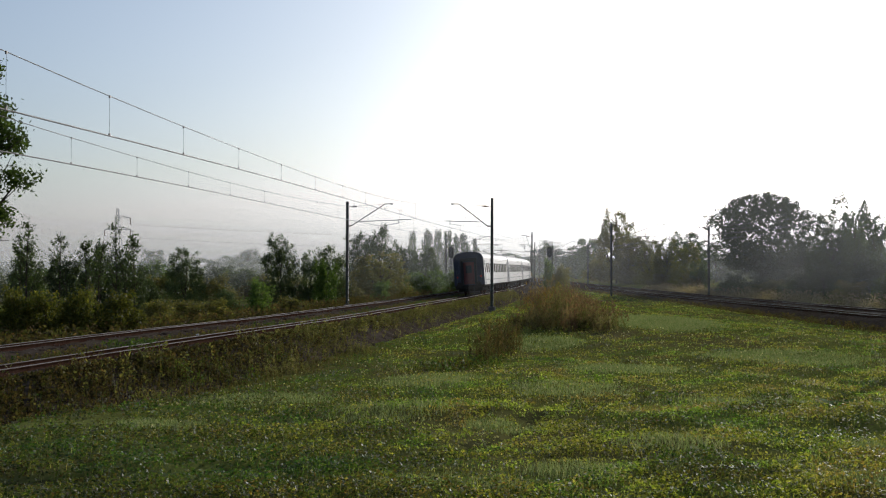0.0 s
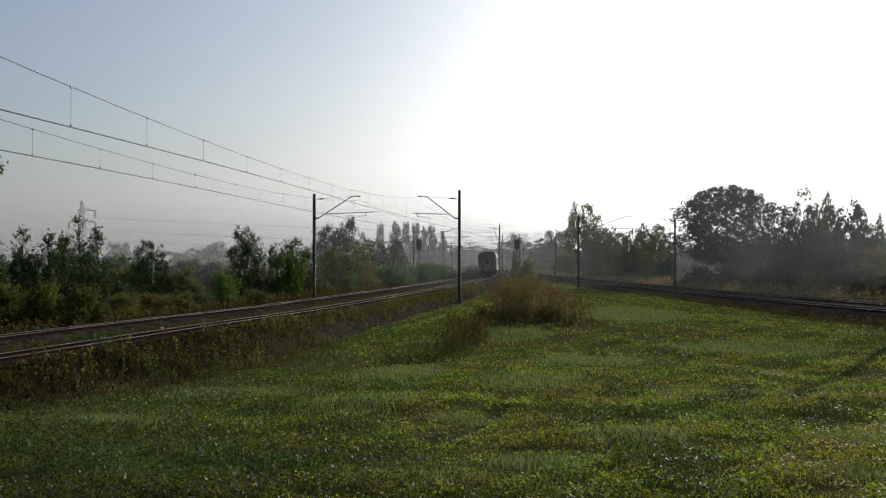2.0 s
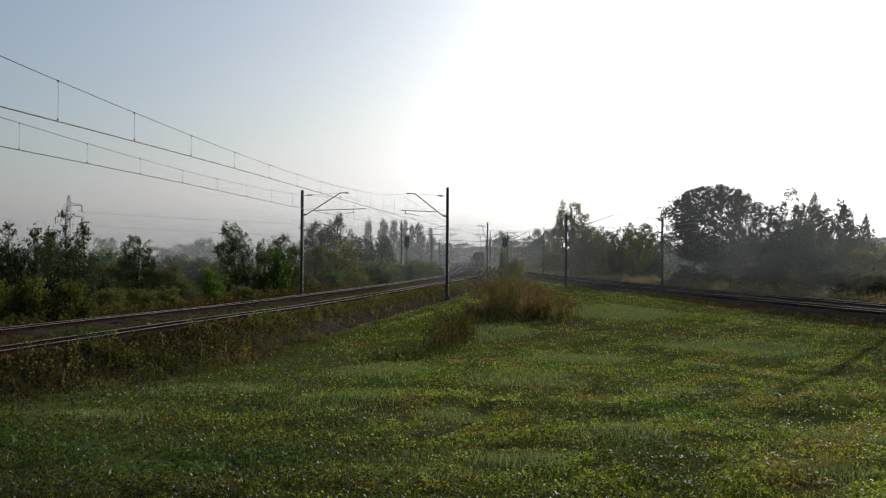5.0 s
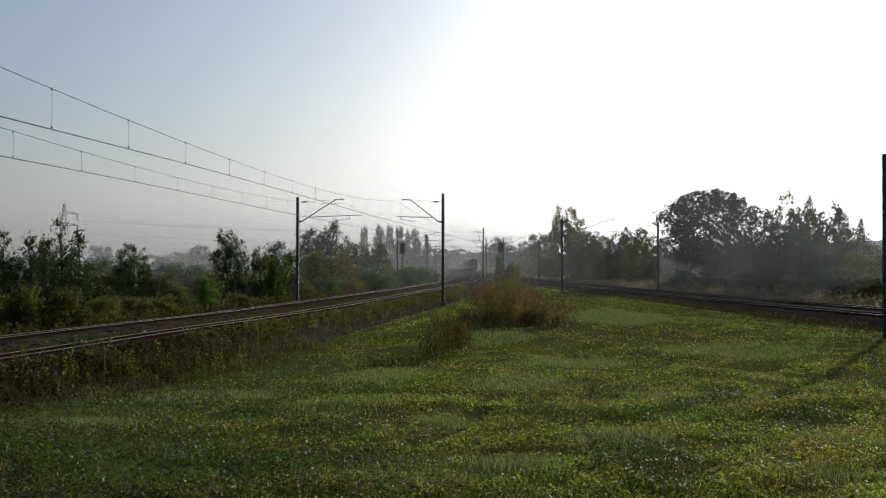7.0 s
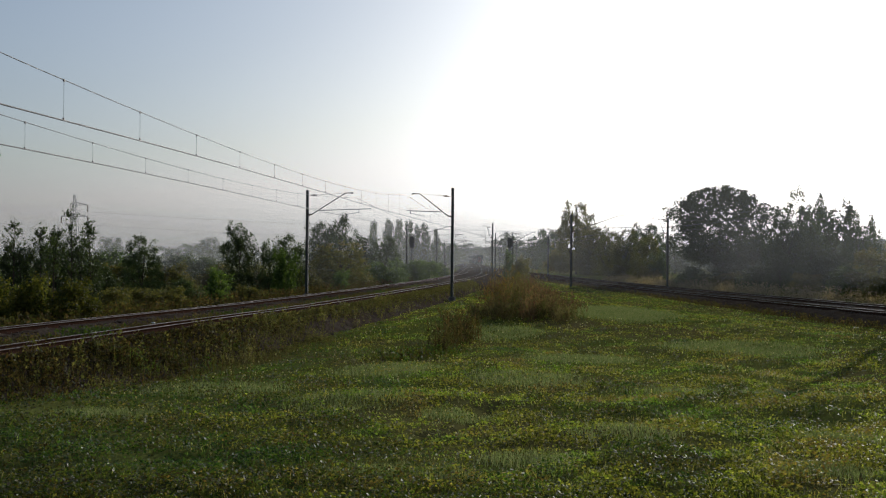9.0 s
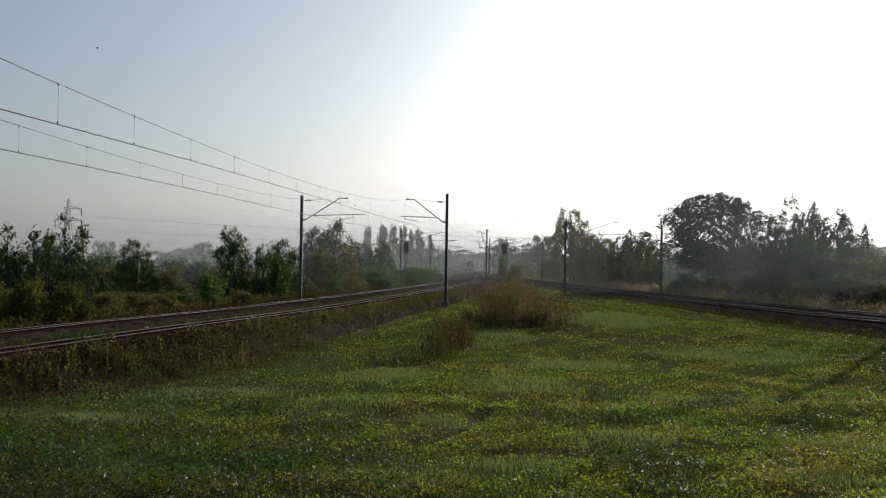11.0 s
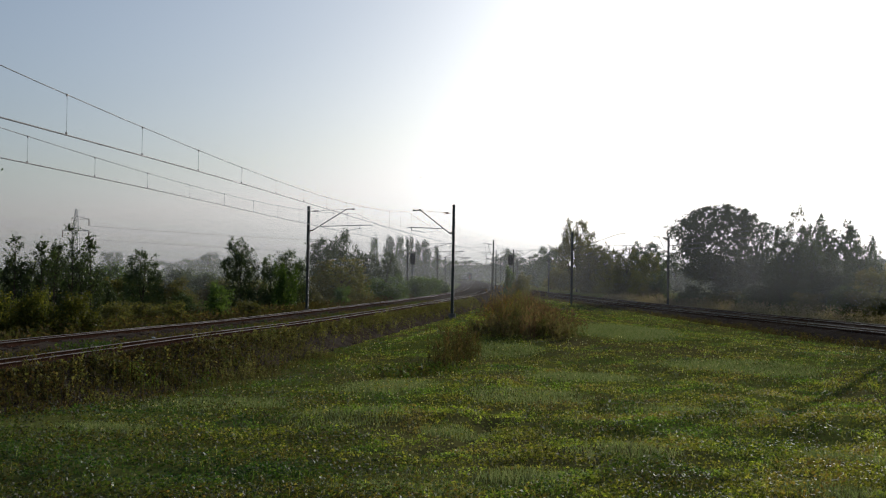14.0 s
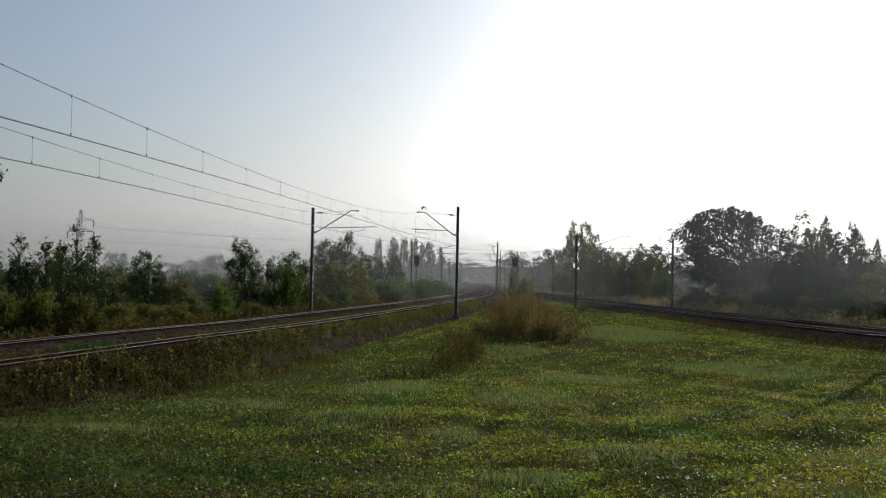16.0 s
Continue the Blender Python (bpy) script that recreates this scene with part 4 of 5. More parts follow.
# x, y, width, height of the top over the rails, kind, variant, leaf material, label
SCRUB = [
    (-22.1, 50.0, 1.8, 2.0, "bush", 1, "y", "beside the far track"),
    (-21.1, 51.0, 2.1, 1.9, "bush", 2, "y", "beside the far track"),
    (-19.2, 50.0, 2.1, 1.9, "bush", 3, "y", "beside the far track"),
    (-18.1, 52.0, 2.5, 1.7, "bush", 1, "y", "beside the far track"),
    (-26.8, 62.0, 2.2, 3.5, "dome", 2, "d", "beside the far track"),
    (-24.5, 62.0, 2.3, 3.2, "dome", 3, "d", "beside the far track"),
    (-23.5, 64.0, 2.2, 3.4, "dome", 1, "d", "beside the far track"),
    (-22.4, 66.0, 2.7, 3.3, "dome", 2, "d", "beside the far track"),
    (-22.7, 72.0, 1.7, 2.3, "bush", 3, "d", "beside the far track"),
    (-18.6, 60.0, 2.0, 1.0, "bush", 1, "o", "beside the far track"),
    (-18.0, 64.0, 2.2, 1.0, "bush", 2, "o", "beside the far track"),
    (-16.7, 66.0, 2.4, 0.8, "bush", 3, "o", "beside the far track"),
    (-19.6, 80.0, 1.9, 1.2, "bush", 1, "d", "beside the far track"),
    (-16.1, 74.0, 2.8, 1.7, "shoots", 2, "b", "beside the far track"),
    (-14.5, 78.0, 2.2, 0.6, "bush", 3, "o", "beside the far track"),
    (-24.9, 88.0, 3.3, 3.8, "dome", 1, "d", "behind the scrub"),
    (-18.6, 96.0, 3.3, 5.1, "round", 2, "d", "behind the scrub"),
    (-16.2, 97.0, 1.9, 3.9, "dome", 3, "d", "behind the scrub"),
    (-14.4, 97.0, 2.9, 4.4, "round", 1, "d", "behind the scrub"),
    (-14.3, 92.0, 2.7, 3.2, "shoots", 2, "g", "beside the far track"),
    (-39.9, 125.0, 5.8, 3.8, "bush", 3, "g", "behind the scrub"),
    (-37.8, 150.0, 6.2, 3.5, "bush", 1, "d", "behind the scrub"),
    (-31.9, 140.0, 6.1, 3.2, "bush", 2, "d", "behind the scrub"),
    (-18.2, 105.0, 3.5, 2.2, "bush", 3, "o", "behind the scrub"),
    (-12.9, 100.0, 2.7, 1.7, "bush", 1, "o", "beside the far track"),
    (-28.2, 95.0, 5.2, 2.6, "bush", 2, "o", "behind the scrub"),
    (-25.1, 100.0, 3.9, 2.2, "bush", 3, "o", "behind the scrub"),
    (-23.5, 112.0, 4.9, 2.3, "bush", 1, "o", "behind the scrub"),
    (-45.6, 110.0, 6.8, 3.2, "bush", 2, "g", "behind the scrub"),
    (-47.9, 100.0, 5.7, 3.6, "bush", 3, "d", "behind the scrub"),
    (-18.1, 150.0, 4.3, 7.3, "round", 1, "d", "behind the scrub"),
    (-15.9, 155.0, 4.6, 8.2, "round", 2, "d", "behind the scrub"),
    (-13.2, 165.0, 4.0, 5.7, "round", 3, "d", "behind the scrub"),
    (-10.6, 175.0, 4.7, 5.7, "dome", 1, "d", "behind the scrub"),
    (-12.2, 120.0, 6.9, 4.0, "dome", 2, "o", "behind the scrub"),
    (-8.1, 132.0, 5.5, 2.8, "bush", 3, "b", "behind the scrub"),
    (-10.9, 105.0, 2.4, 1.4, "shoots", 1, "b", "beside the far track"),
    (-4.9, 165.0, 6.1, 3.1, "bush", 2, "b", "beside the far track"),
    (-4.8, 150.0, 3.1, 2.1, "shoots", 3, "b", "beside the far track"),
    (-2.5, 210.0, 4.1, 2.5, "bush", 1, "g", "beside the far track"),
    (-28.7, 400.0, 2.9, 15.7, "poplar", 2, "d", "hazy in the distance"),
    (-23.2, 400.0, 3.5, 16.3, "poplar", 3, "d", "hazy in the distance"),
    (-19.6, 405.0, 3.3, 16.5, "poplar", 1, "d", "hazy in the distance"),
    (-15.8, 400.0, 3.5, 15.9, "poplar", 2, "d", "hazy in the distance"),
    (-12.8, 400.0, 2.5, 14.5, "poplar", 3, "d", "hazy in the distance"),
    (-10.1, 405.0, 3.1, 15.2, "poplar", 1, "d", "hazy in the distance"),
    (-6.3, 420.0, 5.6, 14.0, "tall", 2, "d", "hazy in the distance"),
    (-131.1, 420.0, 10.2, 9.7, "round", 3, "d", "hazy in the distance"),
    (-112.5, 450.0, 14.4, 7.9, "round", 1, "d", "hazy in the distance"),
    (-107.4, 480.0, 13.9, 10.5, "round", 2, "d", "hazy in the distance"),
    (-89.4, 450.0, 10.9, 8.8, "round", 3, "d", "hazy in the distance"),
    (-158.3, 430.0, 17.7, 7.4, "round", 1, "d", "hazy in the distance"),
    (-13.4, 440.0, 15.9, 9.1, "dome", 2, "d", "hazy in the distance"),
    (-3.0, 560.0, 16.5, 11.0, "round", 3, "d", "hazy in the distance"),
    (17.4, 760.0, 26.2, 13.7, "round", 1, "d", "hazy in the distance"),
    (7.5, 150.0, 2.3, 3.9, "shoots", 2, "g", "between the railway lines"),
    (8.6, 140.0, 2.7, 3.4, "bush", 3, "o", "between the railway lines"),
    (22.1, 420.0, 12.1, 13.1, "round", 1, "d", "hazy in the distance"),
    (25.4, 330.0, 9.7, 9.1, "round", 2, "d", "beyond the meadow tracks"),
    (26.0, 290.0, 8.4, 10.7, "round", 3, "d", "beyond the meadow tracks"),
    (26.6, 235.0, 9.2, 14.3, "dome", 1, "o", "beyond the meadow tracks"),
    (30.3, 225.0, 7.0, 9.0, "dome", 2, "o", "beyond the meadow tracks"),
    (27.5, 222.0, 6.4, 9.7, "dome", 3, "o", "beyond the meadow tracks"),
    (28.6, 200.0, 5.4, 7.4, "dome", 1, "y", "beyond the meadow tracks"),
    (30.1, 190.0, 5.1, 7.6, "dome", 2, "y", "beyond the meadow tracks"),
    (30.8, 175.0, 4.9, 6.7, "dome", 3, "y", "beyond the meadow tracks"),
    (34.3, 195.0, 8.1, 8.6, "dome", 1, "d", "beyond the meadow tracks"),
    (23.5, 240.0, 6.4, 6.0, "bush", 2, "o", "beyond the meadow tracks"),
    (30.9, 165.0, 3.0, 4.0, "bush", 3, "d", "beyond the meadow tracks"),
    (27.8, 215.0, 6.0, 2.7, "bush", 1, "o", "beyond the meadow tracks"),
    (28.8, 185.0, 5.0, 2.3, "bush", 2, "o", "beyond the meadow tracks"),
    (29.7, 165.0, 4.3, 2.1, "bush", 3, "o", "beyond the meadow tracks"),
    (36.6, 150.0, 13.8, 12.4, "oak", 1, "d", "beyond the meadow tracks"),
    (31.0, 140.0, 4.1, 2.3, "bush", 1, "d", "beyond the meadow tracks"),
    (35.0, 140.0, 4.8, 3.2, "dome", 2, "d", "beyond the meadow tracks"),
    (39.1, 142.0, 4.2, 5.1, "dome", 3, "d", "beyond the meadow tracks"),
    (38.7, 128.0, 4.6, 8.5, "dome", 1, "d", "beyond the meadow tracks"),
    (45.1, 140.0, 6.8, 11.3, "dome", 2, "d", "beyond the meadow tracks"),
    (42.7, 122.0, 4.8, 9.3, "dome", 3, "d", "beyond the meadow tracks"),
    (41.1, 126.0, 3.2, 7.8, "dome", 1, "d", "beyond the meadow tracks"),
    (43.9, 118.0, 4.3, 7.5, "dome", 2, "d", "beyond the meadow tracks"),
    (38.2, 98.0, 5.2, 4.0, "dome", 3, "o", "beyond the meadow tracks"),
    (45.3, 108.0, 5.8, 4.5, "dome", 1, "d", "beyond the meadow tracks"),
    (33.4, 112.0, 2.4, 3.7, "cone", 2, "d", "beyond the meadow tracks"),
    (37.9, 112.0, 3.7, 4.0, "bush", 3, "d", "beyond the meadow tracks"),
    (33.7, 122.0, 3.8, 2.3, "bush", 1, "d", "beyond the meadow tracks"),
    (35.9, 100.0, 3.3, 2.7, "bush", 2, "g", "beyond the meadow tracks"),
    (32.1, 128.0, 4.0, 1.5, "bush", 3, "o", "beyond the meadow tracks"),
    (28.5, 134.0, 2.6, 1.2, "bush", 1, "d", "beyond the meadow tracks"),
    (33.6, 104.0, 3.2, 1.9, "bush", 2, "o", "beyond the meadow tracks"),
    (35.1, 90.0, 3.7, 1.7, "bush", 3, "o", "beyond the meadow tracks"),
    (54.8, 270.0, 10.4, 7.0, "dome", 1, "d", "hazy in the distance"),
    (69.4, 290.0, 13.0, 8.6, "dome", 2, "d", "hazy in the distance"),
    (79.7, 280.0, 13.3, 8.9, "dome", 3, "d", "hazy in the distance"),
    (88.9, 270.0, 13.2, 9.3, "dome", 1, "d", "hazy in the distance"),
    (101.0, 270.0, 13.9, 8.7, "dome", 2, "d", "hazy in the distance"),
]
DENSE = {"round": (640, 15, 0.024, 0.021), "dome": (760, 15, 0.022, 0.021), "cone": (800, 15, 0.02, 0.018), "oak": (2900, 16, 0.013, 0.0125), "bush": (420, 14, 0.036, 0.03), "poplar": (420, 14, 0.03, 0.03), "tall": (450, 14, 0.032, 0.0245), "shoots": (320, 14, 0.034, 0.031)}
FULL = {"dome": 1.22, "round": 1.32, "cone": 1.55, "oak": 1.14, "bush": 1.2, "poplar": 1.5, "shoots": 1.2}
MATS = {"g": (M_LEAF, "green"), "d": (M_LEAF_DARK, "dark green"), "y": (M_LEAF_YELLOW, "yellowing"), "o": (M_LEAF_OLIVE, "olive brown"), "b": (M_LEAF_BRIGHT, "bright green")}


def build_scrub():
    rng = np.random.default_rng(5)
    for x, y, w, top, kind, var, col, note in SCRUB:
        h = (top - float(ground_z(x, y))) * 1.02
        w *= FULL.get(kind, 1.15)
        h *= {"cone": 1.07, "round": 1.05, "oak": 1.03, "dome": 1.05}.get(kind, 1.0)
        mat, word = MATS[col]
        wood, crown = kind_of(kind, var, mat, *DENSE[kind])
        if kind in ("bush", "shoots"):
            plant("bush", wood, crown, x, y, w, h, rng.uniform(0, 360), "%s leafy bush %s" % (word, note), "bush", "bushes along the railway")
        else:
            nm = {"oak": "oak_tree", "poplar": "poplar_tree"}.get(kind, "broadleaf_tree")
            plant(nm, wood, crown, x, y, w, h, rng.uniform(0, 360), "%s broadleaf tree %s" % (word, note), "tree", "trees along the railway")


def sapling(x, y, height, seed):
    """A thin upright young tree with sparse single leaves on bare twigs."""
    rng = np.random.default_rng(seed)
    pieces, C = [], []
    z0 = 0.0
    top = Vector((rng.normal() * 0.15, 0, height))
    pieces.append(tube_arrays([(0, 0, -0.2), (0.03, 0, height * 0.5), tuple(top)], [0.05, 0.03, 0.008], 6))
    for k in range(22):
        zb = height * rng.uniform(0.3, 0.9)
        a = rng.uniform(0, 6.28)
        ln = (height * 1.05 - zb) * rng.uniform(0.3, 0.55)
        b = Vector((np.interp(zb, [0, height * 0.5, height], [0, 0.03, top.x]), 0, zb))
        e = b + Vector((math.cos(a) * ln * 0.62, math.sin(a) * ln * 0.62, ln * 0.8))
        pieces.append(tube_arrays([b, b.lerp(e, 0.5) + Vector((0, 0, -0.03)), e], [0.016, 0.01, 0.004], 4))
        for q in range(24):
            C.append(tuple(b.lerp(e, rng.uniform(0.2, 1.0)) + Vector(tuple(rng.normal(size=3) * 0.07))))
    for q in range(70):
        C.append((rng.normal() * 0.1, rng.normal() * 0.1, height * rng.uniform(0.45, 1.0)))
    thing = tagged(new("sapling"), "thin young tree with sparse leaves above the scrub", "tree", "saplings in the scrub")
    thing.matrix_basis = pose(x, y, float(ground_z(x, y)))
    V, F = merged(pieces)
    child("trunk", mesh_of("trunk", V, F, M_BARK), thing)
    V, F = leaves(rng, np.array(C), 0.1)
    child("crown", mesh_of("crown", V, F, M_LEAF_DARK), thing)


def edge_poplar():
    """The tall poplar whose boughs reach in at the clip's start."""
    rng = np.random.default_rng(21)
    lob = []
    for k in range(42):
        z = rng.uniform(3.8, 12.0)
        a = rng.uniform(0, 6.28)
        q = rng.uniform(0.6, 2.9) * (1.0 if z < 9.5 else 0.7)
        lob.append((math.cos(a) * q, math.sin(a) * q, z, 0.75, 0.75, 0.5))
    thing = tagged(new("poplar_tree"), "tall green poplar with glossy leaf clusters beside the track", "tree")
    thing.matrix_basis = pose(-22.7, 45.0, float(ground_z(-22.7, 45.0)))
    child("trunk", wood_mesh(22, 11.0, 0.25, [l[:3] for l in lob[:30]]), thing)
    child("crown", crown_mesh("crown", 23, lob, 900, 26, 0.2, 0.13, M_LEAF), thing)


def in_view(rng, n, r0, r1, power, a0=-27, a1=28):
    """Ground points, thinning with distance, over the stretch of meadow before the camera's place."""
    r = r0 * (r1 / r0) ** (rng.uniform(0, 1, n) ** power)
    a = np.radians(rng.uniform(a0, a1, n))
    return r * np.sin(a), r * np.cos(a), r


TUFTS = np.random.default_rng(77).uniform(-1, 1, (60, 4))


def tuft(x, y):
    """Uneven growth of the sward, 0 to 1, at a few sizes."""
    v = np.zeros(np.shape(x))
    for i, (p, q, s, h) in enumerate(TUFTS):
        f = (0.8, 2.2, 5.0, 11.0)[i % 4]
        v = v + np.sin((p * x + q * y * 0.8) * f * 1.6 + 9 * s) * (0.7, 1.0, 1.0, 0.9)[i % 4]
    return np.clip(0.5 + v * 0.085, 0, 1)


def mosaic(x, y):
    """Which plants hold the ground, 0 to 1, in patches a metre or two across."""
    v = np.zeros(np.shape(x))
    for p, q, s, h in TUFTS[:14]:
        v = v + np.sin(p * 3.2 * x + q * 2.4 * y + 9 * s + 0.8 * np.sin(x * 0.7 + 3 * h))
    return np.clip(0.5 + v * 0.11, 0, 1)


# patches of fine pale grass: x, y and half-widths
DEW_SPOTS = [(1.7, 24.6, 1.5, 2.4), (1.8, 46.0, 2.2, 3.0), (-1.7, 16.8, 1.0, 1.3), (-4.4, 20.7, 1.5, 1.8), (1.9, 12.0, 0.65, 0.6), (4.4, 12.2, 0.7, 0.7), (0.1, 15.4, 0.6, 0.7), (-0.4, 9.2, 0.8, 0.5), (-4.6, 14.9, 0.8, 0.7),
             (5.6, 21.6, 2.4, 1.0), (0.7, 10.2, 0.5, 0.5), (3.2, 9.4, 0.6, 0.5), (8.6, 17.6, 1.6, 1.2), (4.0, 34.0, 2.0, 2.6), (-1.6, 28.0, 1.4, 2.4), (10.5, 40.0, 3.0, 3.5), (9.0, 60.0, 3.0, 8.0)]


def dewy(x, y):
    v = np.zeros(np.shape(x))
    for sx, sy, rx, ry in DEW_SPOTS:
        v = np.maximum(v, 1 - smooth(0.6, 1.15, np.hypot((x - sx) / rx, (y - sy) / ry)))
    return v


def build_meadow():
    rng = np.random.default_rng(8)
    # clover and low leaves
    x, y, r = in_view(rng, 700000, 6.0, 165.0, 1.0)
    ok = (x > left_x(y) + 3.0) & (x < right_x(y) - 1.9) & ((rut_distance(x, y) > 0.17) | (rng.uniform(size=len(x)) < 0.45))
    x, y, r = x[ok], y[ok], r[ok]
    g = tuft(x, y)
    dew = dewy(x, y)
    keep = rng.uniform(size=len(x)) < (0.2 + 1.1 * g ** 1.5) * (1 - 0.7 * dew)
    x, y, r, g = x[keep], y[keep], r[keep], g[keep]
    P = rooted(x, y) + np.stack([0 * x, 0 * x, rng.uniform(0.1, 1.0, len(x)) * (0.015 + 0.15 * g ** 2) * np.clip(1.1 - 0.012 * r, 0.45, 1.0)], 1)
    lush = rng.uniform(size=len(x)) < 1 - smooth(-4.5, 1.0, x + 1.6 * np.sin(0.5 * y) + 0.06 * (y - 12))
    zone = mosaic(x, y) + rng.normal(size=len(x)) * 0.06
    lush |= zone > 0.72
    brown = ~lush & (zone < 0.3)
    P[lush, 2] += 0.05 * smooth(0.7, 0.95, zone[lush])
    P[brown, 2] -= 0.015
    for pick, mat, name, label in ((brown, M_BROWN, "brown_herbs", "reddish brown low herbs in patches of the meadow"), (~lush & ~brown, M_CLOVER, "clover", "low green clover and herbs covering the meadow"), (lush, M_LUSH, "lush_grass", "dark lush grass and herbs towards the bank")):
        far = r[pick] > 26
        V, F = merged([leaves(rng, P[pick][~far], 0.014 + 0.001 * r[pick][~far], flat=0.55, long=0.75), leaves(rng, P[pick][far], 0.016 + 0.0008 * r[pick][far], flat=0.5, long=0.75)])
        tagged(new(name, mesh_of(name, V, F, mat)), label, "meadow plants", kind="stuff")
    # the wheel rut, a darker strip along its bed
    pts = np.array(RUT)
    d = np.concatenate([[0], np.cumsum(np.hypot(*np.diff(pts, axis=0).T))])
    q = np.arange(0, d[-1], 0.12)
    cx, cy = np.interp(q, d, pts[:, 0]), np.interp(q, d, pts[:, 1])
    tx, ty = np.gradient(cx), np.gradient(cy)
    L = np.hypot(tx, ty)
    V = []
    for side in (-1, -0.4, 0.4, 1):
        w = side * 0.15 * (1 + 0.35 * np.sin(q * 2.1 + side) + 0.2 * rng.normal(size=len(q)))
        V.append(rooted(cx + ty / L * w, cy - tx / L * w, 0.02 if abs(side) < 1 else 0.0))
    m = len(q)
    F = np.array([(k * m + i, k * m + i + 1, (k + 1) * m + i + 1, (k + 1) * m + i) for k in range(3) for i in range(m - 1)])
    tagged(new("wheel_rut", mesh_of("wheel_rut", np.concatenate(V), F, M_RUT_DARK, True)), "dark wheel rut worn across the meadow", "wheel rut", kind="structure")
    # grass blades
    x, y, r = in_view(rng, 50000, 6.0, 90.0, 1.0)
    ok = (x > left_x(y) + 3.0) & (x < right_x(y) - 2.2) & (rng.uniform(size=len(x)) < 0.35 + 0.65 * smooth(-5.0, 0.5, x))
    x, y, r = x[ok], y[ok], r[ok]
    V, F = blades(rng, rooted(x, y), (0.025 + 0.09 * tuft(x, y) ** 2) * (1 + 0.005 * r), 0.004 + 0.0004 * r)
    tagged(new("grass", mesh_of("grass", V, F, M_BLADE)), "short green and straw-coloured grass in the meadow", "grass", kind="stuff")
    # pale dewy tufts in patches
    X, Y = [], []
    for sx, sy, rx, ry in DEW_SPOTS:
        k = int(700 + 420 * rx * ry)
        q, a = np.sqrt(rng.uniform(0, 1, k)) * rng.uniform(0.7, 1.15, k), rng.uniform(0, 2 * np.pi, k)
        X.append(sx + np.cos(a) * q * rx)
        Y.append(sy + np.sin(a) * q * ry)
    x, y = np.concatenate(X), np.concatenate(Y)
    r = np.hypot(x, y)
    V, F = blades(rng, rooted(x, y), 0.075 + 0.0012 * r, 0.0035 + 0.00035 * r, 0.5)
    tagged(new("dewy_grass", mesh_of("dewy_grass", V, F, M_DEW)), "pale tufts of dewy grass scattered in the meadow", "grass", kind="stuff")
    # pale clover-head specks, their colour standing in for glints of dew
    x, y, r = in_view(rng, 1500, 9.0, 55.0, 0.6, a0=-18)
    ok = (x > left_x(y) + 4.5) & (x < right_x(y) - 3)
    C = rooted(x[ok], y[ok], 0.1)
    n = len(C)
    D = np.array([(1, 0, 0), (0, 1, 0), (-1, 0, 0), (0, -1, 0), (0, 0, 1), (0, 0, -1)])
    s = (0.008 + 0.0005 * r[ok])[:, None, None]
    V = (C[:, None, :] + D[None] * s).reshape(-1, 3)
    tri = np.array([(0, 1, 4), (1, 2, 4), (2, 3, 4), (3, 0, 4), (1, 0, 5), (2, 1, 5), (3, 2, 5), (0, 3, 5)])
    tagged(new("clover_flowers", mesh_of("clover_flowers", V, (6 * np.arange(n)[:, None, None] + tri[None]).reshape(-1, 3), M_GLINT)), "small pale clover heads coloured as dew glints over the meadow", "flowers", kind="stuff")


def herb_band(rng, x, y, h, leaf, per, mat, name, label, z=None, stems=True, long=0.75, spread=0.10, wisps=False):
    """Upright weeds at the given roots: thin stems with leaves up them."""
    n = len(x)
    base = rooted(x, y) if z is None else np.stack([x, y, z], 1)
    H = h * rng.uniform(0.45, 1.2, n)
    h = np.broadcast_to(h, (n,))
    lean = rng.normal(size=(n, 2)) * 0.12
    t = rng.uniform(0.05, 1.0, (n, per))
    P = base[:, None, :] + np.stack([lean[:, :1] * t * H[:, None], lean[:, 1:] * t * H[:, None], t * H[:, None]], 2) + rng.normal(size=(n, per, 3)) * (spread * H[:, None, None] * [1, 1, 0.3])
    V, F = leaves(rng, P.reshape(-1, 3), np.repeat(leaf * (0.6 + 0.6 * H / h), per), long=long)
    if wisps:
        Q = P.reshape(-1, 3)[rng.uniform(size=n * per) < 0.6]
        V, F = V[: len(V) // 6 * 4], F[: len(V) // 6]
        W3, G3 = blades(rng, Q, 0.22, 0.035, 0.85)
        thing = tagged(new(name, mesh_of(name, W3, G3, mat)), label, "weeds", kind="stuff")
        tagged(child("leaves", mesh_of("leaves", V, F, mat), thing), kind="stuff")
    else:
        thing = tagged(new(name, mesh_of(name, V, F, mat)), label, "weeds", kind="stuff")
    if stems:
        V, F = blades(rng, base, H, 0.02, 0.1)
        tagged(child("stalks", mesh_of("stalks", V, F, mat), thing), kind="stuff")
    return thing


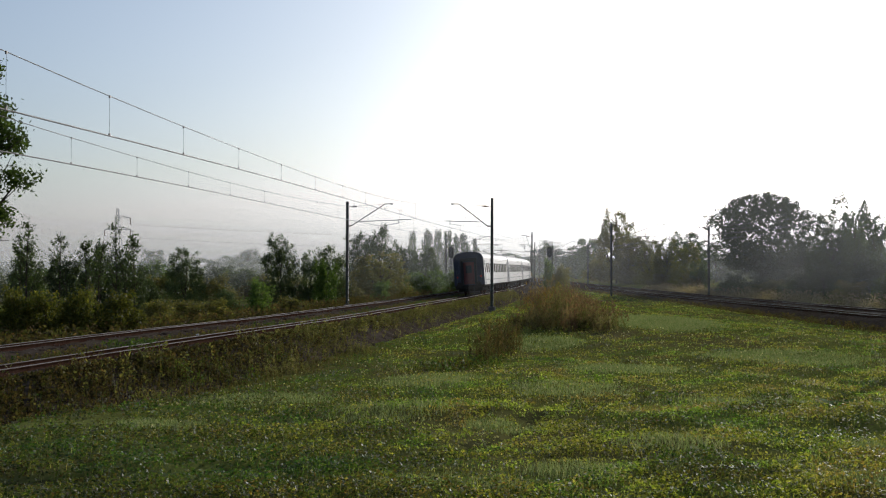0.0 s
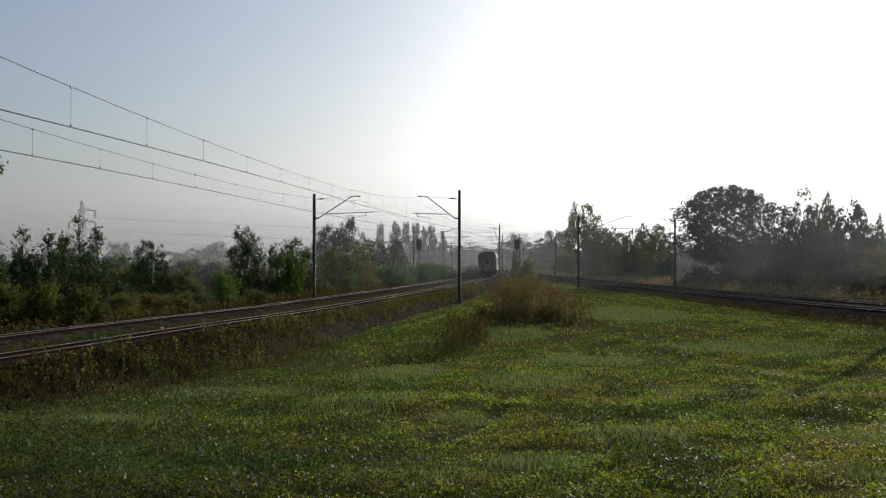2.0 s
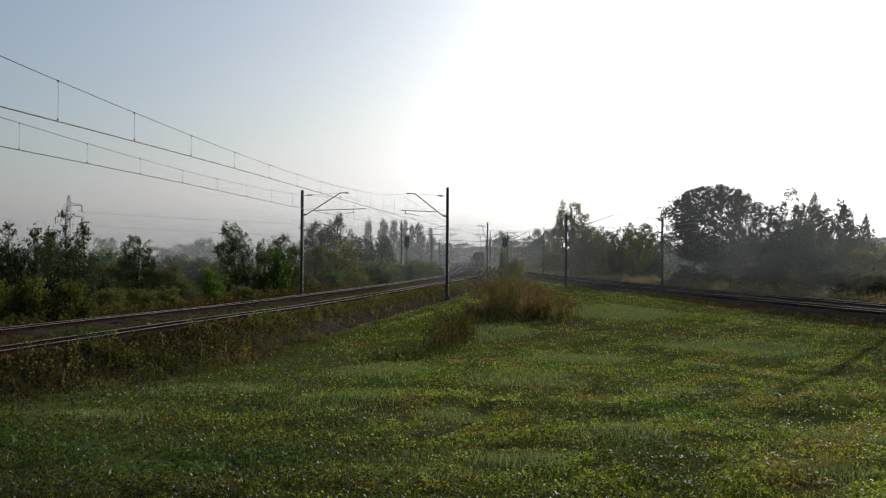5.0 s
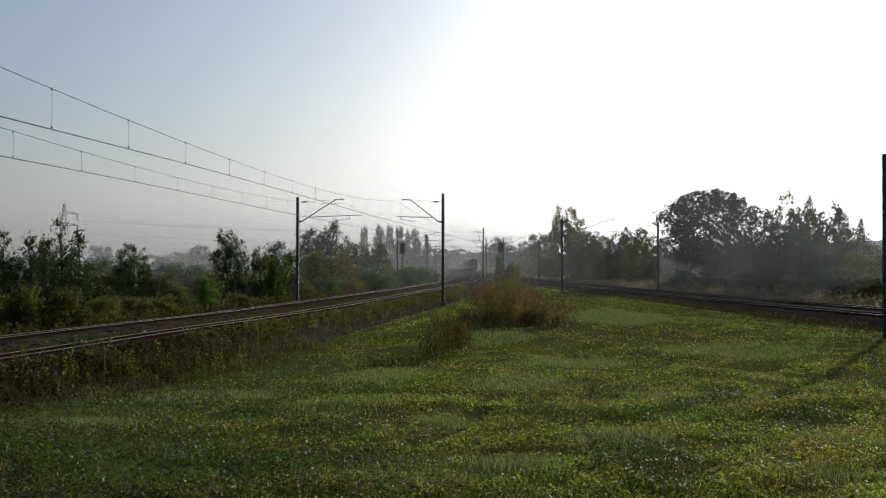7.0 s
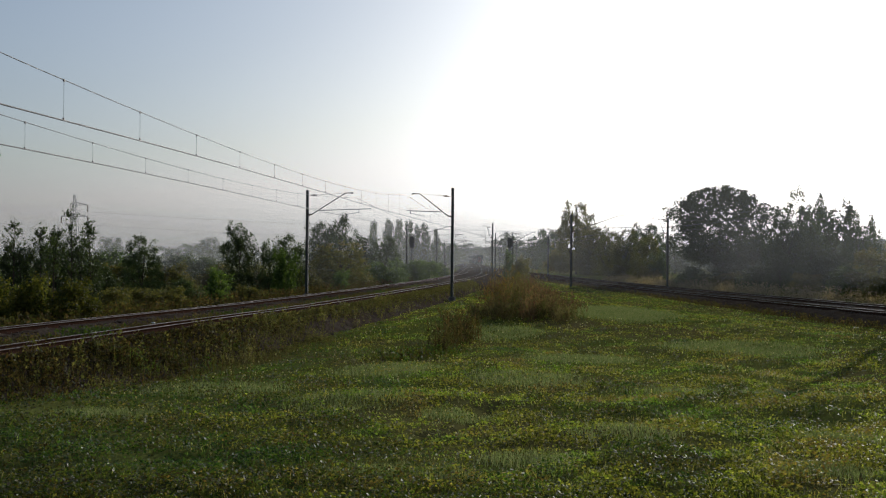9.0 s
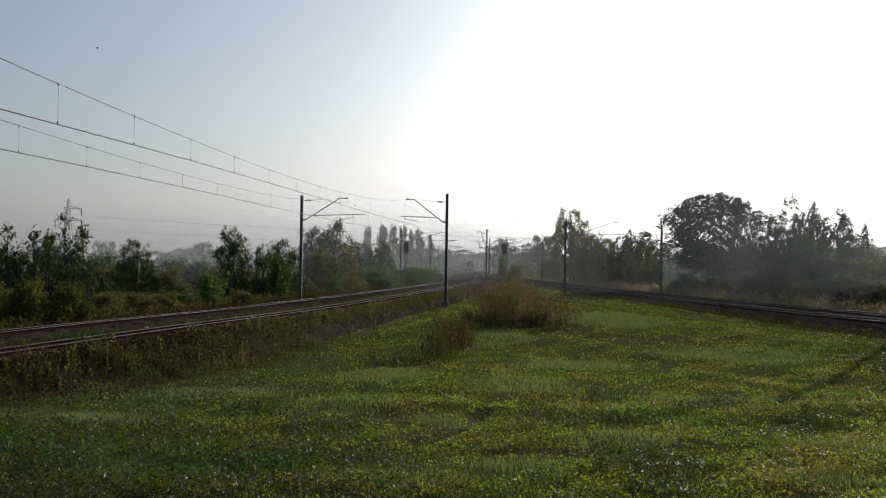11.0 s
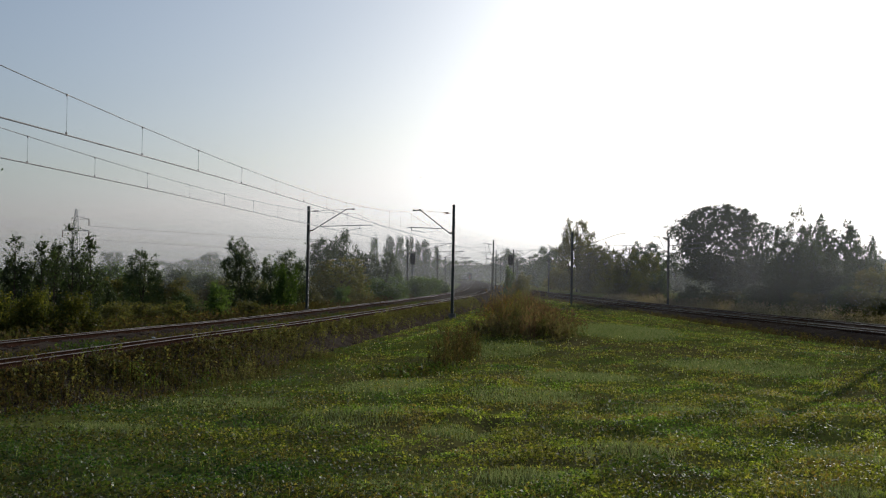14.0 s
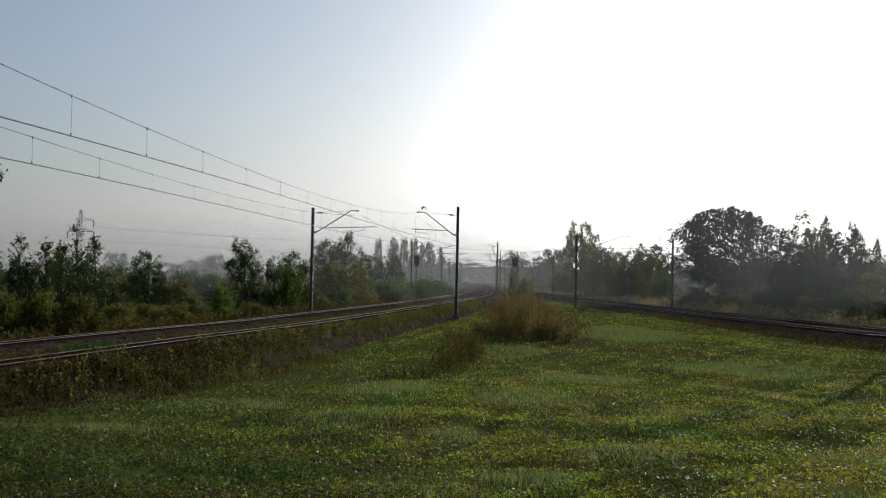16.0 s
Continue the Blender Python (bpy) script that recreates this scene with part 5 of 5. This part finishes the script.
def build_weeds():
    rng = np.random.default_rng(9)
    # dark weeds on the bank of the near track
    n = 8200
    y = 12 + 110 * rng.uniform(0, 1, n) ** 1.5
    off = 1.45 + np.abs(rng.normal(size=n)) * np.where(y < 38, 1.05, 0.7)
    x = left_x(y) + off
    z = np.maximum(ground_z(x, y), np.interp(off, [2.1, 3.7], [-0.14, -0.98]) + rise(y))
    tall = 0.15 + 0.3 * smooth(1.3, 3.2, off)
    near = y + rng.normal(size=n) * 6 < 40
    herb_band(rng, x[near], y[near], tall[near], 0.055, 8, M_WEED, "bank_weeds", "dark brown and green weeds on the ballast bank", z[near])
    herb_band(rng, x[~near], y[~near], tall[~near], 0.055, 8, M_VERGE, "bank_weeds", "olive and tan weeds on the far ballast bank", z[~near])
    n = 800
    y = 12 + 110 * rng.uniform(0, 1, n) ** 1.5
    spot = np.sin(y * 1.3) + np.sin(y * 0.47 + 2) + rng.normal(size=n) * 0.5
    off = 1.9 + np.abs(rng.normal(size=n)) * 0.8
    x, y, off = (left_x(y) + off)[spot > 0], y[spot > 0], off[spot > 0]
    z = np.maximum(ground_z(x, y), np.interp(off, [2.1, 3.7], [-0.14, -0.98]) + rise(y))
    herb_band(rng, x, y, 0.5, 0.055, 12, M_LEAF_OLIVE, "bank_herbs", "olive herbs in tufts on the ballast bank", z)
    # dark rank grass towards the bank
    n = 9000
    y = 7 + 38 * rng.uniform(0, 1, n) ** 1.6
    x = left_x(y) + 2.5 + np.abs(rng.normal(size=n)) * 1.2
    x, y = x[x > -0.62 * y], y[x > -0.62 * y]
    z = np.maximum(ground_z(x, y), np.interp(x - left_x(y), [2.1, 3.7], [-0.14, -0.98]) + rise(y))
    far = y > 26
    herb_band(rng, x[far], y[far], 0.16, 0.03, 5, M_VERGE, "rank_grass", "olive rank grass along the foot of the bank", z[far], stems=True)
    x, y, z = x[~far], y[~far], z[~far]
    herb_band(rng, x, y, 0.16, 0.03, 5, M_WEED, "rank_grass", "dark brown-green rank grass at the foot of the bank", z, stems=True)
    # rank tussocks along the foot of the bank
    n = 46
    y = 13 + 30 * rng.uniform(0, 1, n) ** 1.4
    x = left_x(y) + rng.uniform(1.9, 4.2, n)
    for k, (tx, ty) in enumerate(zip(x, y)):
        m = 26
        px, py = tx + rng.normal(size=m) * 0.26, ty + rng.normal(size=m) * 0.26
        tz = np.maximum(ground_z(px, py), np.interp(px - left_x(py), [2.1, 3.7], [-0.14, -0.98]) + rise(py))
        herb_band(rng, px, py, float(rng.uniform(0.3, 0.62)), 0.032, 16, (M_WEED, M_VERGE, M_LUSH)[k % 3], "weed_tussock", ("dark brown", "olive and tan", "dark green")[k % 3] + " tussock of rank weeds below the bank", tz)
    # greenery between the two tracks
    n = 5200
    y = 18 + 100 * rng.uniform(0, 1, n)
    x = left_x(y) - 2.1 + rng.normal(size=n) * 0.5
    green = np.sin(y * 0.9) + np.sin(y * 0.37 + 1) + rng.normal(size=n) * 0.6 > 0.9
    herb_band(rng, x[~green], y[~green], 0.24, 0.045, 8, M_WEED, "track_weeds", "low brown weeds between the two tracks", -0.36 + rise(y[~green]))
    herb_band(rng, x[green], y[green], 0.27, 0.05, 8, M_LEAF, "track_weeds", "tufts of green weeds between the two tracks", -0.36 + rise(y[green]))
    # the weed thicket in the meadow, in stools of uneven height
    stools = [(2.1, 52, 0.9, 0.45, "w"), (2.8, 53, 1.35, 0.5, "v"), (3.6, 52, 1.2, 0.55, "r"), (4.4, 53, 0.95, 0.5, "v"), (5.2, 52, 0.65, 0.5, "w"), (3.1, 55, 1.85, 0.55, "r"), (3.9, 56, 2.0, 0.5, "r"), (2.5, 57, 1.6, 0.5, "w"), (3.0, 58, 2.3, 0.35, "g"),
              (2.4, 57, 1.9, 0.3, "g"), (3.7, 58, 2.1, 0.45, "v"), (4.6, 57, 1.3, 0.55, "r"), (1.4, 54, 0.6, 0.4, "w"), (5.6, 55, 0.75, 0.6, "v"), (3.2, 60, 2.0, 0.8, "v"), (4.9, 54, 1.0, 0.3, "w"), (3.4, 54, 2.2, 0.2, "w")]
    words = {"w": (M_WEED_SUNLIT, "grey-brown dry weeds in sunlit tones"), "r": (M_RUSTWEED, "tall rust-brown weeds"), "g": (M_GOLD, "faded goldenrod"), "v": (M_VERGE, "olive and tan weeds")}
    for sx, sy, sh, ss, kind in stools:
        n = 22
        mat, word = words[kind]
        herb_band(rng, sx + rng.normal(size=n) * ss * 0.75, sy + rng.normal(size=n) * ss, sh, 0.052, 22, mat, "weed_thicket", "thicket of %s standing in the meadow" % word, spread=0.08, wisps=True)
    t = rng.uniform(0, 1, 130)
    cx, cy = -0.4 + 1.25 * t + rng.normal(size=130) * 0.2, 36.5 + 8.0 * t + rng.normal(size=130) * 0.6
    herb_band(rng, cx, cy, 1.2, 0.045, 14, M_WEED, "weed_clump", "dark clump of dry weeds with upright stalks", spread=0.06, wisps=True)
    # low dark herbs laid along the dry weeds' cast shadow, to darken the grass
    t = rng.uniform(0, 1, 340)
    cx, cy = -1.9 + 2.0 * t + rng.normal(size=340) * 0.3, 31.5 + 6.5 * t + rng.normal(size=340) * 0.7
    herb_band(rng, cx, cy, 0.3, 0.05, 9, M_LUSH, "nettle_patch", "low dark green herbs standing in for the dry weeds' shadow")
    # weeds trailing behind the thicket, to where the lines meet
    n = 2200
    y = 58 + 100 * rng.uniform(0, 1, n)
    x = left_x(y) * 0.55 + right_x(y) * 0.3 + rng.normal(size=n) * 1.2 + 1.0
    herb_band(rng, x, y, 0.8, 0.09, 14, M_RUSTWEED, "verge_weeds", "brown weeds on the verge between the railway lines")
    n = 2600
    y = 45 + 130 * rng.uniform(0, 1, n)
    x = right_x(y) + 8.3 + np.abs(rng.normal(size=n)) * 1.6
    herb_band(rng, x, y, 0.9, 0.1, 9, M_TAN, "tan_verge_grass", "tan dry grass in front of the woods")
    n = 1500
    y = 45 + 120 * rng.uniform(0, 1, n)
    x = right_x(y) - 3.3 - np.abs(rng.normal(size=n)) * 0.7
    herb_band(rng, x, y, 0.4, 0.06, 12, M_WEED, "ditch_weeds", "low weeds along the ballast toe")
    n = 3200
    y = 25 + 130 * rng.uniform(0, 1, n)
    x = left_x(y) - 8.2 - np.abs(rng.normal(size=n)) * 2.2
    herb_band(rng, x, y, 0.8, 0.11, 8, M_WEED, "scrub_undergrowth", "dull brown-green undergrowth below the scrub beside the tracks")
    # broad-leaved dock
    thing = tagged(new("dock_plant"), "broad-leaved green dock plant in the grass", "plant")
    thing.matrix_basis = pose(6.05, 19.6, float(ground_z(6.05, 19.6)))
    for k in range(15):
        a = k * 2.4
        ln, up = rng.uniform(0.32, 0.5), rng.uniform(0.4, 1.2)
        d = Vector((math.cos(a), math.sin(a), 0))
        s = Vector((-math.sin(a), math.cos(a), 0))
        V = []
        for t, w in ((0, 0.02), (0.3, 0.07), (0.6, 0.085), (0.85, 0.055), (1.0, 0.006)):
            c = d * ln * t + Vector((0, 0, up * ln * (t - 0.55 * t * t)))
            V += [tuple(c - s * w), tuple(c + s * w + Vector((0, 0, 0.01)))]
        child("leaf", mesh_of("leaf", np.array(V), np.array([(2 * i, 2 * i + 1, 2 * i + 3, 2 * i + 2) for i in range(4)]), M_DOCK), thing)


# ---------------------------------------------------------------- distance
def build_distance():
    rng = np.random.default_rng(12)
    # woods along the horizon
    n = 2600
    a = np.radians(rng.uniform(-75, 75, n))
    r = rng.uniform(420, 900, n)
    C = np.stack([r * np.sin(a), r * np.cos(a), np.zeros(n)], 1)
    h = 5 + 5 * (0.5 + 0.5 * np.sin(a * 23 + np.sin(a * 57))) * rng.uniform(0.4, 1.1, n)
    h *= np.where((np.degrees(a) > -26) & (np.degrees(a) < -9), 0.62, 1.0)
    P = np.repeat(C, 20, axis=0)
    H = np.repeat(h, 20)
    d = rng.normal(size=(len(P), 3))
    d /= np.linalg.norm(d, axis=1)[:, None]
    P = P + np.stack([d[:, 0] * H * 0.5, d[:, 1] * H * 0.5, H * 0.5 + d[:, 2] * H * 0.5 - 1], 1)
    keep = np.abs(P[:, 0] - left_x(np.clip(P[:, 1], 0, 1300)) + 1) > 14
    V, F = leaves(rng, P[keep], 1.05)
    tagged(new("far_woods", mesh_of("far_woods", V, F, M_LEAF_DARK)), "far hazy woods along the horizon", "woods", kind="stuff")
    # low hills
    aa = np.radians(np.linspace(-80, 80, 500))
    hh = 14 + 7 * np.sin(aa * 9 + 0.6) + 3 * np.sin(aa * 31) + 1.2 * np.sin(aa * 97) + 0.8 * np.sin(aa * 211 + 1) + 36 * smooth(radians(12), radians(23), aa)
    V, F = [], []
    for i, (q, z) in enumerate(zip(aa, hh)):
        for rr, zz in ((1500, -3), (1620, z * 0.8), (1750, z), (2200, -3)):
            V.append((rr * math.sin(q), rr * math.cos(q), zz))
    F = [(4 * i + j, 4 * i + j + 1, 4 * i + j + 5, 4 * i + j + 4) for i in range(499) for j in range(3)]
    tagged(new("far_hills", mesh_of("far_hills", np.array(V), np.array(F), M_HILL, True)), "low wooded hills on the horizon", "hills", kind="structure")


def build_pylon(x, y, h):
    thing = tagged(new("power_pylon"), "pale lattice power pylon beyond the scrub", "power pylon")
    thing.matrix_basis = pose(x, y, -1.0)
    bm = bmesh.new()
    for k in range(12):
        z0, z1 = h * k / 12, h * (k + 1) / 12
        w0, w1 = 1.6 * (1 - k / 12) + 0.25, 1.6 * (1 - (k + 1) / 12) + 0.25
        for sx, sy in ((1, 1), (1, -1), (-1, 1), (-1, -1)):
            rod(bm, (sx * w0, sy * w0, z0), (sx * w1, sy * w1, z1), 0.09, n=4)
        rod(bm, (-w0, -w0, z0), (w1, -w1, z1), 0.06, n=4)
        rod(bm, (w0, -w0, z0), (-w1, -w1, z1), 0.06, n=4)
    part("tower", bm, M_GALV, thing)
    for s, z in ((1, 0.86), (-1, 0.7), (1, 0.7)):
        bm = bmesh.new()
        rod(bm, (0, 0, h * z + 0.9), (s * 4.2, 0, h * z), 0.09, n=4)
        rod(bm, (0, 0, h * z), (s * 4.2, 0, h * z), 0.09, n=4)
        arm = part("crossarm", bm, M_GALV, thing)
        part("insulator", rod(bmesh.new(), (s * 4.2, 0, h * z), (s * 4.2, 0, h * z - 2.2), 0.16, n=6), M_INSUL, arm)
    lines = tagged(new("power_line"), "thin power line wires sagging across the sky", "power line", group="power lines")
    for dz, far in ((h * 0.7 - 2.2, -1), (h * 0.86 - 2.2, 1)):
        pts = []
        for k in range(33):
            t = k / 32
            pts.append((x + 4.2 * far + 420 * t, y + 60 * t, -1 + dz - 7 * 4 * (t - 0.0) * (1 - t) + 5 * t))
        V, F = tube_arrays(pts, [0.028] * len(pts), 4)
        child("conductor", mesh_of("conductor", V, F, M_WIRE), lines)


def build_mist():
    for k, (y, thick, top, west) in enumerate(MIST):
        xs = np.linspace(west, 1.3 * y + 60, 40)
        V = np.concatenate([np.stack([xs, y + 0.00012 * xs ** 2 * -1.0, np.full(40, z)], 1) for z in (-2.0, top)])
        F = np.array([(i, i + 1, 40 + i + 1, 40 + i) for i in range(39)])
        tagged(new("mist_sheet", mesh_of("mist_sheet", V, F, mist_material("sheet_mist", thick, top, west))), "upright translucent sheet imitating thin morning mist over the fields", "mist", "mist banks", kind="stuff")


# sheets at 88 and 121 are added towards the sun to pale the woods
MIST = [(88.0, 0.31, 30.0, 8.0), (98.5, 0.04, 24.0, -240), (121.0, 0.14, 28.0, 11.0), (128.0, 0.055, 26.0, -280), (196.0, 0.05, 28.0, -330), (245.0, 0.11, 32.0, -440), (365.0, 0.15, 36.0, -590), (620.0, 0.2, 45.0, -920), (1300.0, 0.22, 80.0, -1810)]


# ---------------------------------------------------------------- birds
def bird(span, label):
    thing = tagged(new("bird"), label, "bird", "birds")
    bm = bmesh.new()
    bmesh.ops.create_uvsphere(bm, u_segments=12, v_segments=8, radius=0.5, matrix=Matrix.Diagonal((span * 0.14, span * 0.42, span * 0.13, 1)))
    part("body", bm, M_BIRD, thing)
    bm = bmesh.new()
    bmesh.ops.create_uvsphere(bm, u_segments=10, v_segments=6, radius=span * 0.055, matrix=Matrix.Translation((0, span * 0.22, span * 0.03)))
    head = part("head", bm, M_BIRD, thing)
    part("beak", rod(bmesh.new(), (0, span * 0.26, span * 0.03), (0, span * 0.34, span * 0.015), span * 0.02, 0.002, 6), M_BIRD, head)
    bm = bmesh.new()
    vs = [bm.verts.new(v) for v in ((-span * 0.04, -span * 0.18, 0), (span * 0.04, -span * 0.18, 0), (span * 0.08, -span * 0.36, 0.0), (-span * 0.08, -span * 0.36, 0.0))]
    bmesh.ops.solidify(bm, geom=[bm.faces.new(vs)], thickness=span * 0.015)
    part("tail", bm, M_BIRD, thing)
    wings = []
    for s in (-1, 1):
        bm = bmesh.new()
        vs = [bm.verts.new((s * a * span, b * span, 0)) for a, b in ((0.0, 0.09), (0.22, 0.12), (0.44, 0.02), (0.47, -0.06), (0.3, -0.07), (0.16, -0.1), (0.0, -0.1))]
        bmesh.ops.solidify(bm, geom=[bm.faces.new(vs)], thickness=span * 0.015)
        w = part("wing", bm, M_BIRD, thing)
        w.location = (s * span * 0.05, 0, span * 0.03)
        wings.append((s, w))
    return thing, wings


def flapping(wings, span, until, fold=85):
    """Wing rows: beats until the given time, then folded."""
    for s, w in wings:
        rows, k, t = [], 0, 0.0
        while t < until:
            a = 38 if k % 2 else -28
            rows.append((t, pose(s * span * 0.05, 0, span * 0.03, 0, -s * a, 0)))
            t += 0.1
            k += 1
        if until < 16:
            for q in (until, 16.0):
                rows.append((q, pose(s * span * 0.06, -span * 0.04, span * 0.03, 0, s * 40, -s * 62)))
        else:
            rows.append((16.0, pose(s * span * 0.05, 0, span * 0.03, 0, 0, 0)))
        BIRDS.append((w, rows))


def build_birds():
    thing, wings = bird(0.5, "dark bird flying low over the scrub")
    BIRDS.append((thing, [(0.0, pose(-53.72, 99.89, 2.60, 0, 0, -90)), (5.6, pose(-32.85, 100.00, 3.83, 0, 0, -90)), (6.3, pose(-28.14, 100.01, 4.27, 0, 0, -90)), (6.5, pose(-26.84, 100.01, 4.34, 0, 0, -90)), (6.7, pose(-25.47, 100.01, 4.18, 0, 0, -90)), (6.9, pose(-24.12, 100.00, 4.23, 0, 0, -90)), (7.0, pose(-23.56, 100.00, 4.36, 0, 0, -90)), (7.1, pose(-22.93, 100.00, 4.21, 0, 0, -90)), (7.2, pose(-22.40, 100.00, 4.26, 0, 0, -90)), (7.4, pose(-21.19, 100.00, 4.21, 0, 0, -10)), (8.2, pose(-22.91, 135.00, 1.63, 0, 0, 4)), (16.0, pose(-23.75, 139.98, 2.81, 0, 0, 10))]))
    flapping(wings, 0.5, 16)
    thing, wings = bird(0.5, "small pale-bellied bird circling high")
    BIRDS.append((thing, [(0.0, pose(-51.02, 89.89, 23.07, 0, 0, -89)), (9.5, pose(-40.20, 90.01, 20.66, 0, 0, -90)), (11.3, pose(-28.27, 90.00, 19.28, 0, 0, -90)), (11.5, pose(-28.32, 90.00, 18.62, 0, 0, -10)), (11.7, pose(-28.38, 90.00, 17.86, 0, 0, 70)), (11.9, pose(-28.91, 90.00, 17.33, 0, 0, 90)), (12.1, pose(-29.51, 90.00, 16.43, 0, 0, 92)), (12.3, pose(-29.54, 89.98, 16.04, 0, 0, 92)), (12.5, pose(-29.51, 89.97, 15.42, 0, 0, 12)), (12.9, pose(-29.36, 90.00, 14.58, 0, 0, -68)), (13.3, pose(-29.07, 89.98, 13.83, 0, 0, -93)), (13.7, pose(-28.79, 89.96, 13.17, 0, 0, -13)), (14.5, pose(-33.80, 94.99, 12.46, 0, 0, 60)), (16.0, pose(-46.33, 99.98, 11.46, 0, 0, 68))]))
    flapping(wings, 0.5, 16)
    thing, wings = bird(0.26, "small dark bird darting across the sky")
    BIRDS.append((thing, [(0.0, pose(-35.49, 59.89, 1.53, 0, 0, -89)), (12.2, pose(-28.25, 59.99, 1.90, 0, 0, -90)), (12.9, pose(-18.72, 60.00, 6.33, 0, 0, -90)), (13.1, pose(-14.21, 60.00, 8.97, 0, 0, -90)), (13.3, pose(-10.47, 59.98, 11.02, 0, 0, -90)), (13.5, pose(-8.27, 59.96, 10.91, 0, 0, -90)), (13.7, pose(-4.77, 59.96, 9.90, 0, 0, -90)), (13.8, pose(-3.27, 59.96, 9.91, 0, 0, -90)), (13.9, pose(-2.39, 59.97, 9.13, 0, 0, -90)), (14.0, pose(-1.84, 59.97, 7.72, 0, 0, -42)), (14.1, pose(-0.61, 61.97, 6.79, 0, 0, -42)), (14.2, pose(1.72, 63.98, 6.11, 0, 0, -24)), (14.6, pose(11.83, 89.99, 6.19, 0, 0, -25)), (15.2, pose(34.21, 134.97, 3.73, 0, 0, -26)), (16.0, pose(36.04, 139.98, 3.60, 0, 0, -20))]))
    flapping(wings, 0.26, 16)
    thing, wings = bird(0.85, "black crow flying up to perch on a catenary arm")
    BIRDS.append((thing, [(0.0, pose(19.17, 149.89, 2.92, 0, 0, -89)), (10.3, pose(23.59, 150.00, 3.07, 0, 0, -169)), (11.0, pose(7.23, 110.00, 6.80, 0, 0, -202)), (11.7, pose(0.70, 92.00, 5.49, 0, 0, -200)), (11.9, pose(-0.10, 90.00, 5.09, 0, 0, -208)), (12.7, pose(-1.97, 86.98, 5.23, 0, 0, -210)), (13.2, pose(-2.60, 85.59, 5.69, 0, 0, -204)), (13.4, pose(-2.60, 85.57, 6.03, 0, 0, -124)), (13.6, pose(-2.52, 85.56, 6.73, 0, 0, -124)), (13.8, pose(-2.61, 85.56, 7.12, 0, 0, -44)), (14.0, pose(-2.67, 85.77, 7.52, 0, 0, 15)), (14.2, pose(-2.72, 85.98, 7.82, 0, 0, 15)), (16.0, pose(-2.72, 85.98, 7.88, 0, 0, 15))]))
    flapping(wings, 0.85, 14.2)


build_ground()
build_railway()
build_overhead()
signal(-6.4, 174.0, -0.6, 6.1, "four-lens railway signal with black backboard beside the far track")
signal(9.9, 189.0, -0.8, 6.6, "railway signal with black backboard above a green bush")
build_train()
build_scrub()
for args in [(-24.1, 60.0, 5.4, 1), (-23.0, 61.0, 5.3, 2), (-21.9, 60.0, 5.1, 3), (-20.9, 60.0, 6.2, 4), (-20.2, 61.0, 5.5, 5), (-26.0, 60.0, 6.3, 6), (-26.8, 61.0, 5.8, 7), (-22.5, 62.0, 4.9, 8)]:
    sapling(*args)
edge_poplar()
build_weeds()
build_meadow()
build_distance()
build_pylon(-121.0, 350.0, 23.0)
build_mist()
build_birds()
post = tagged(new("marker_post"), "small pale concrete marker post between the tracks", "marker post")
post.matrix_basis = pose(-10.9, 40.0, -0.42)
part("shaft", box(bmesh.new(), -0.05, 0.05, -0.05, 0.05, 0, 0.3, 0.015), M_CONC, post)
part("cap", box(bmesh.new(), -0.055, 0.055, -0.055, 0.055, 0.3, 0.34, 0.01), M_WHITE, post, "white painted cap")
motions()
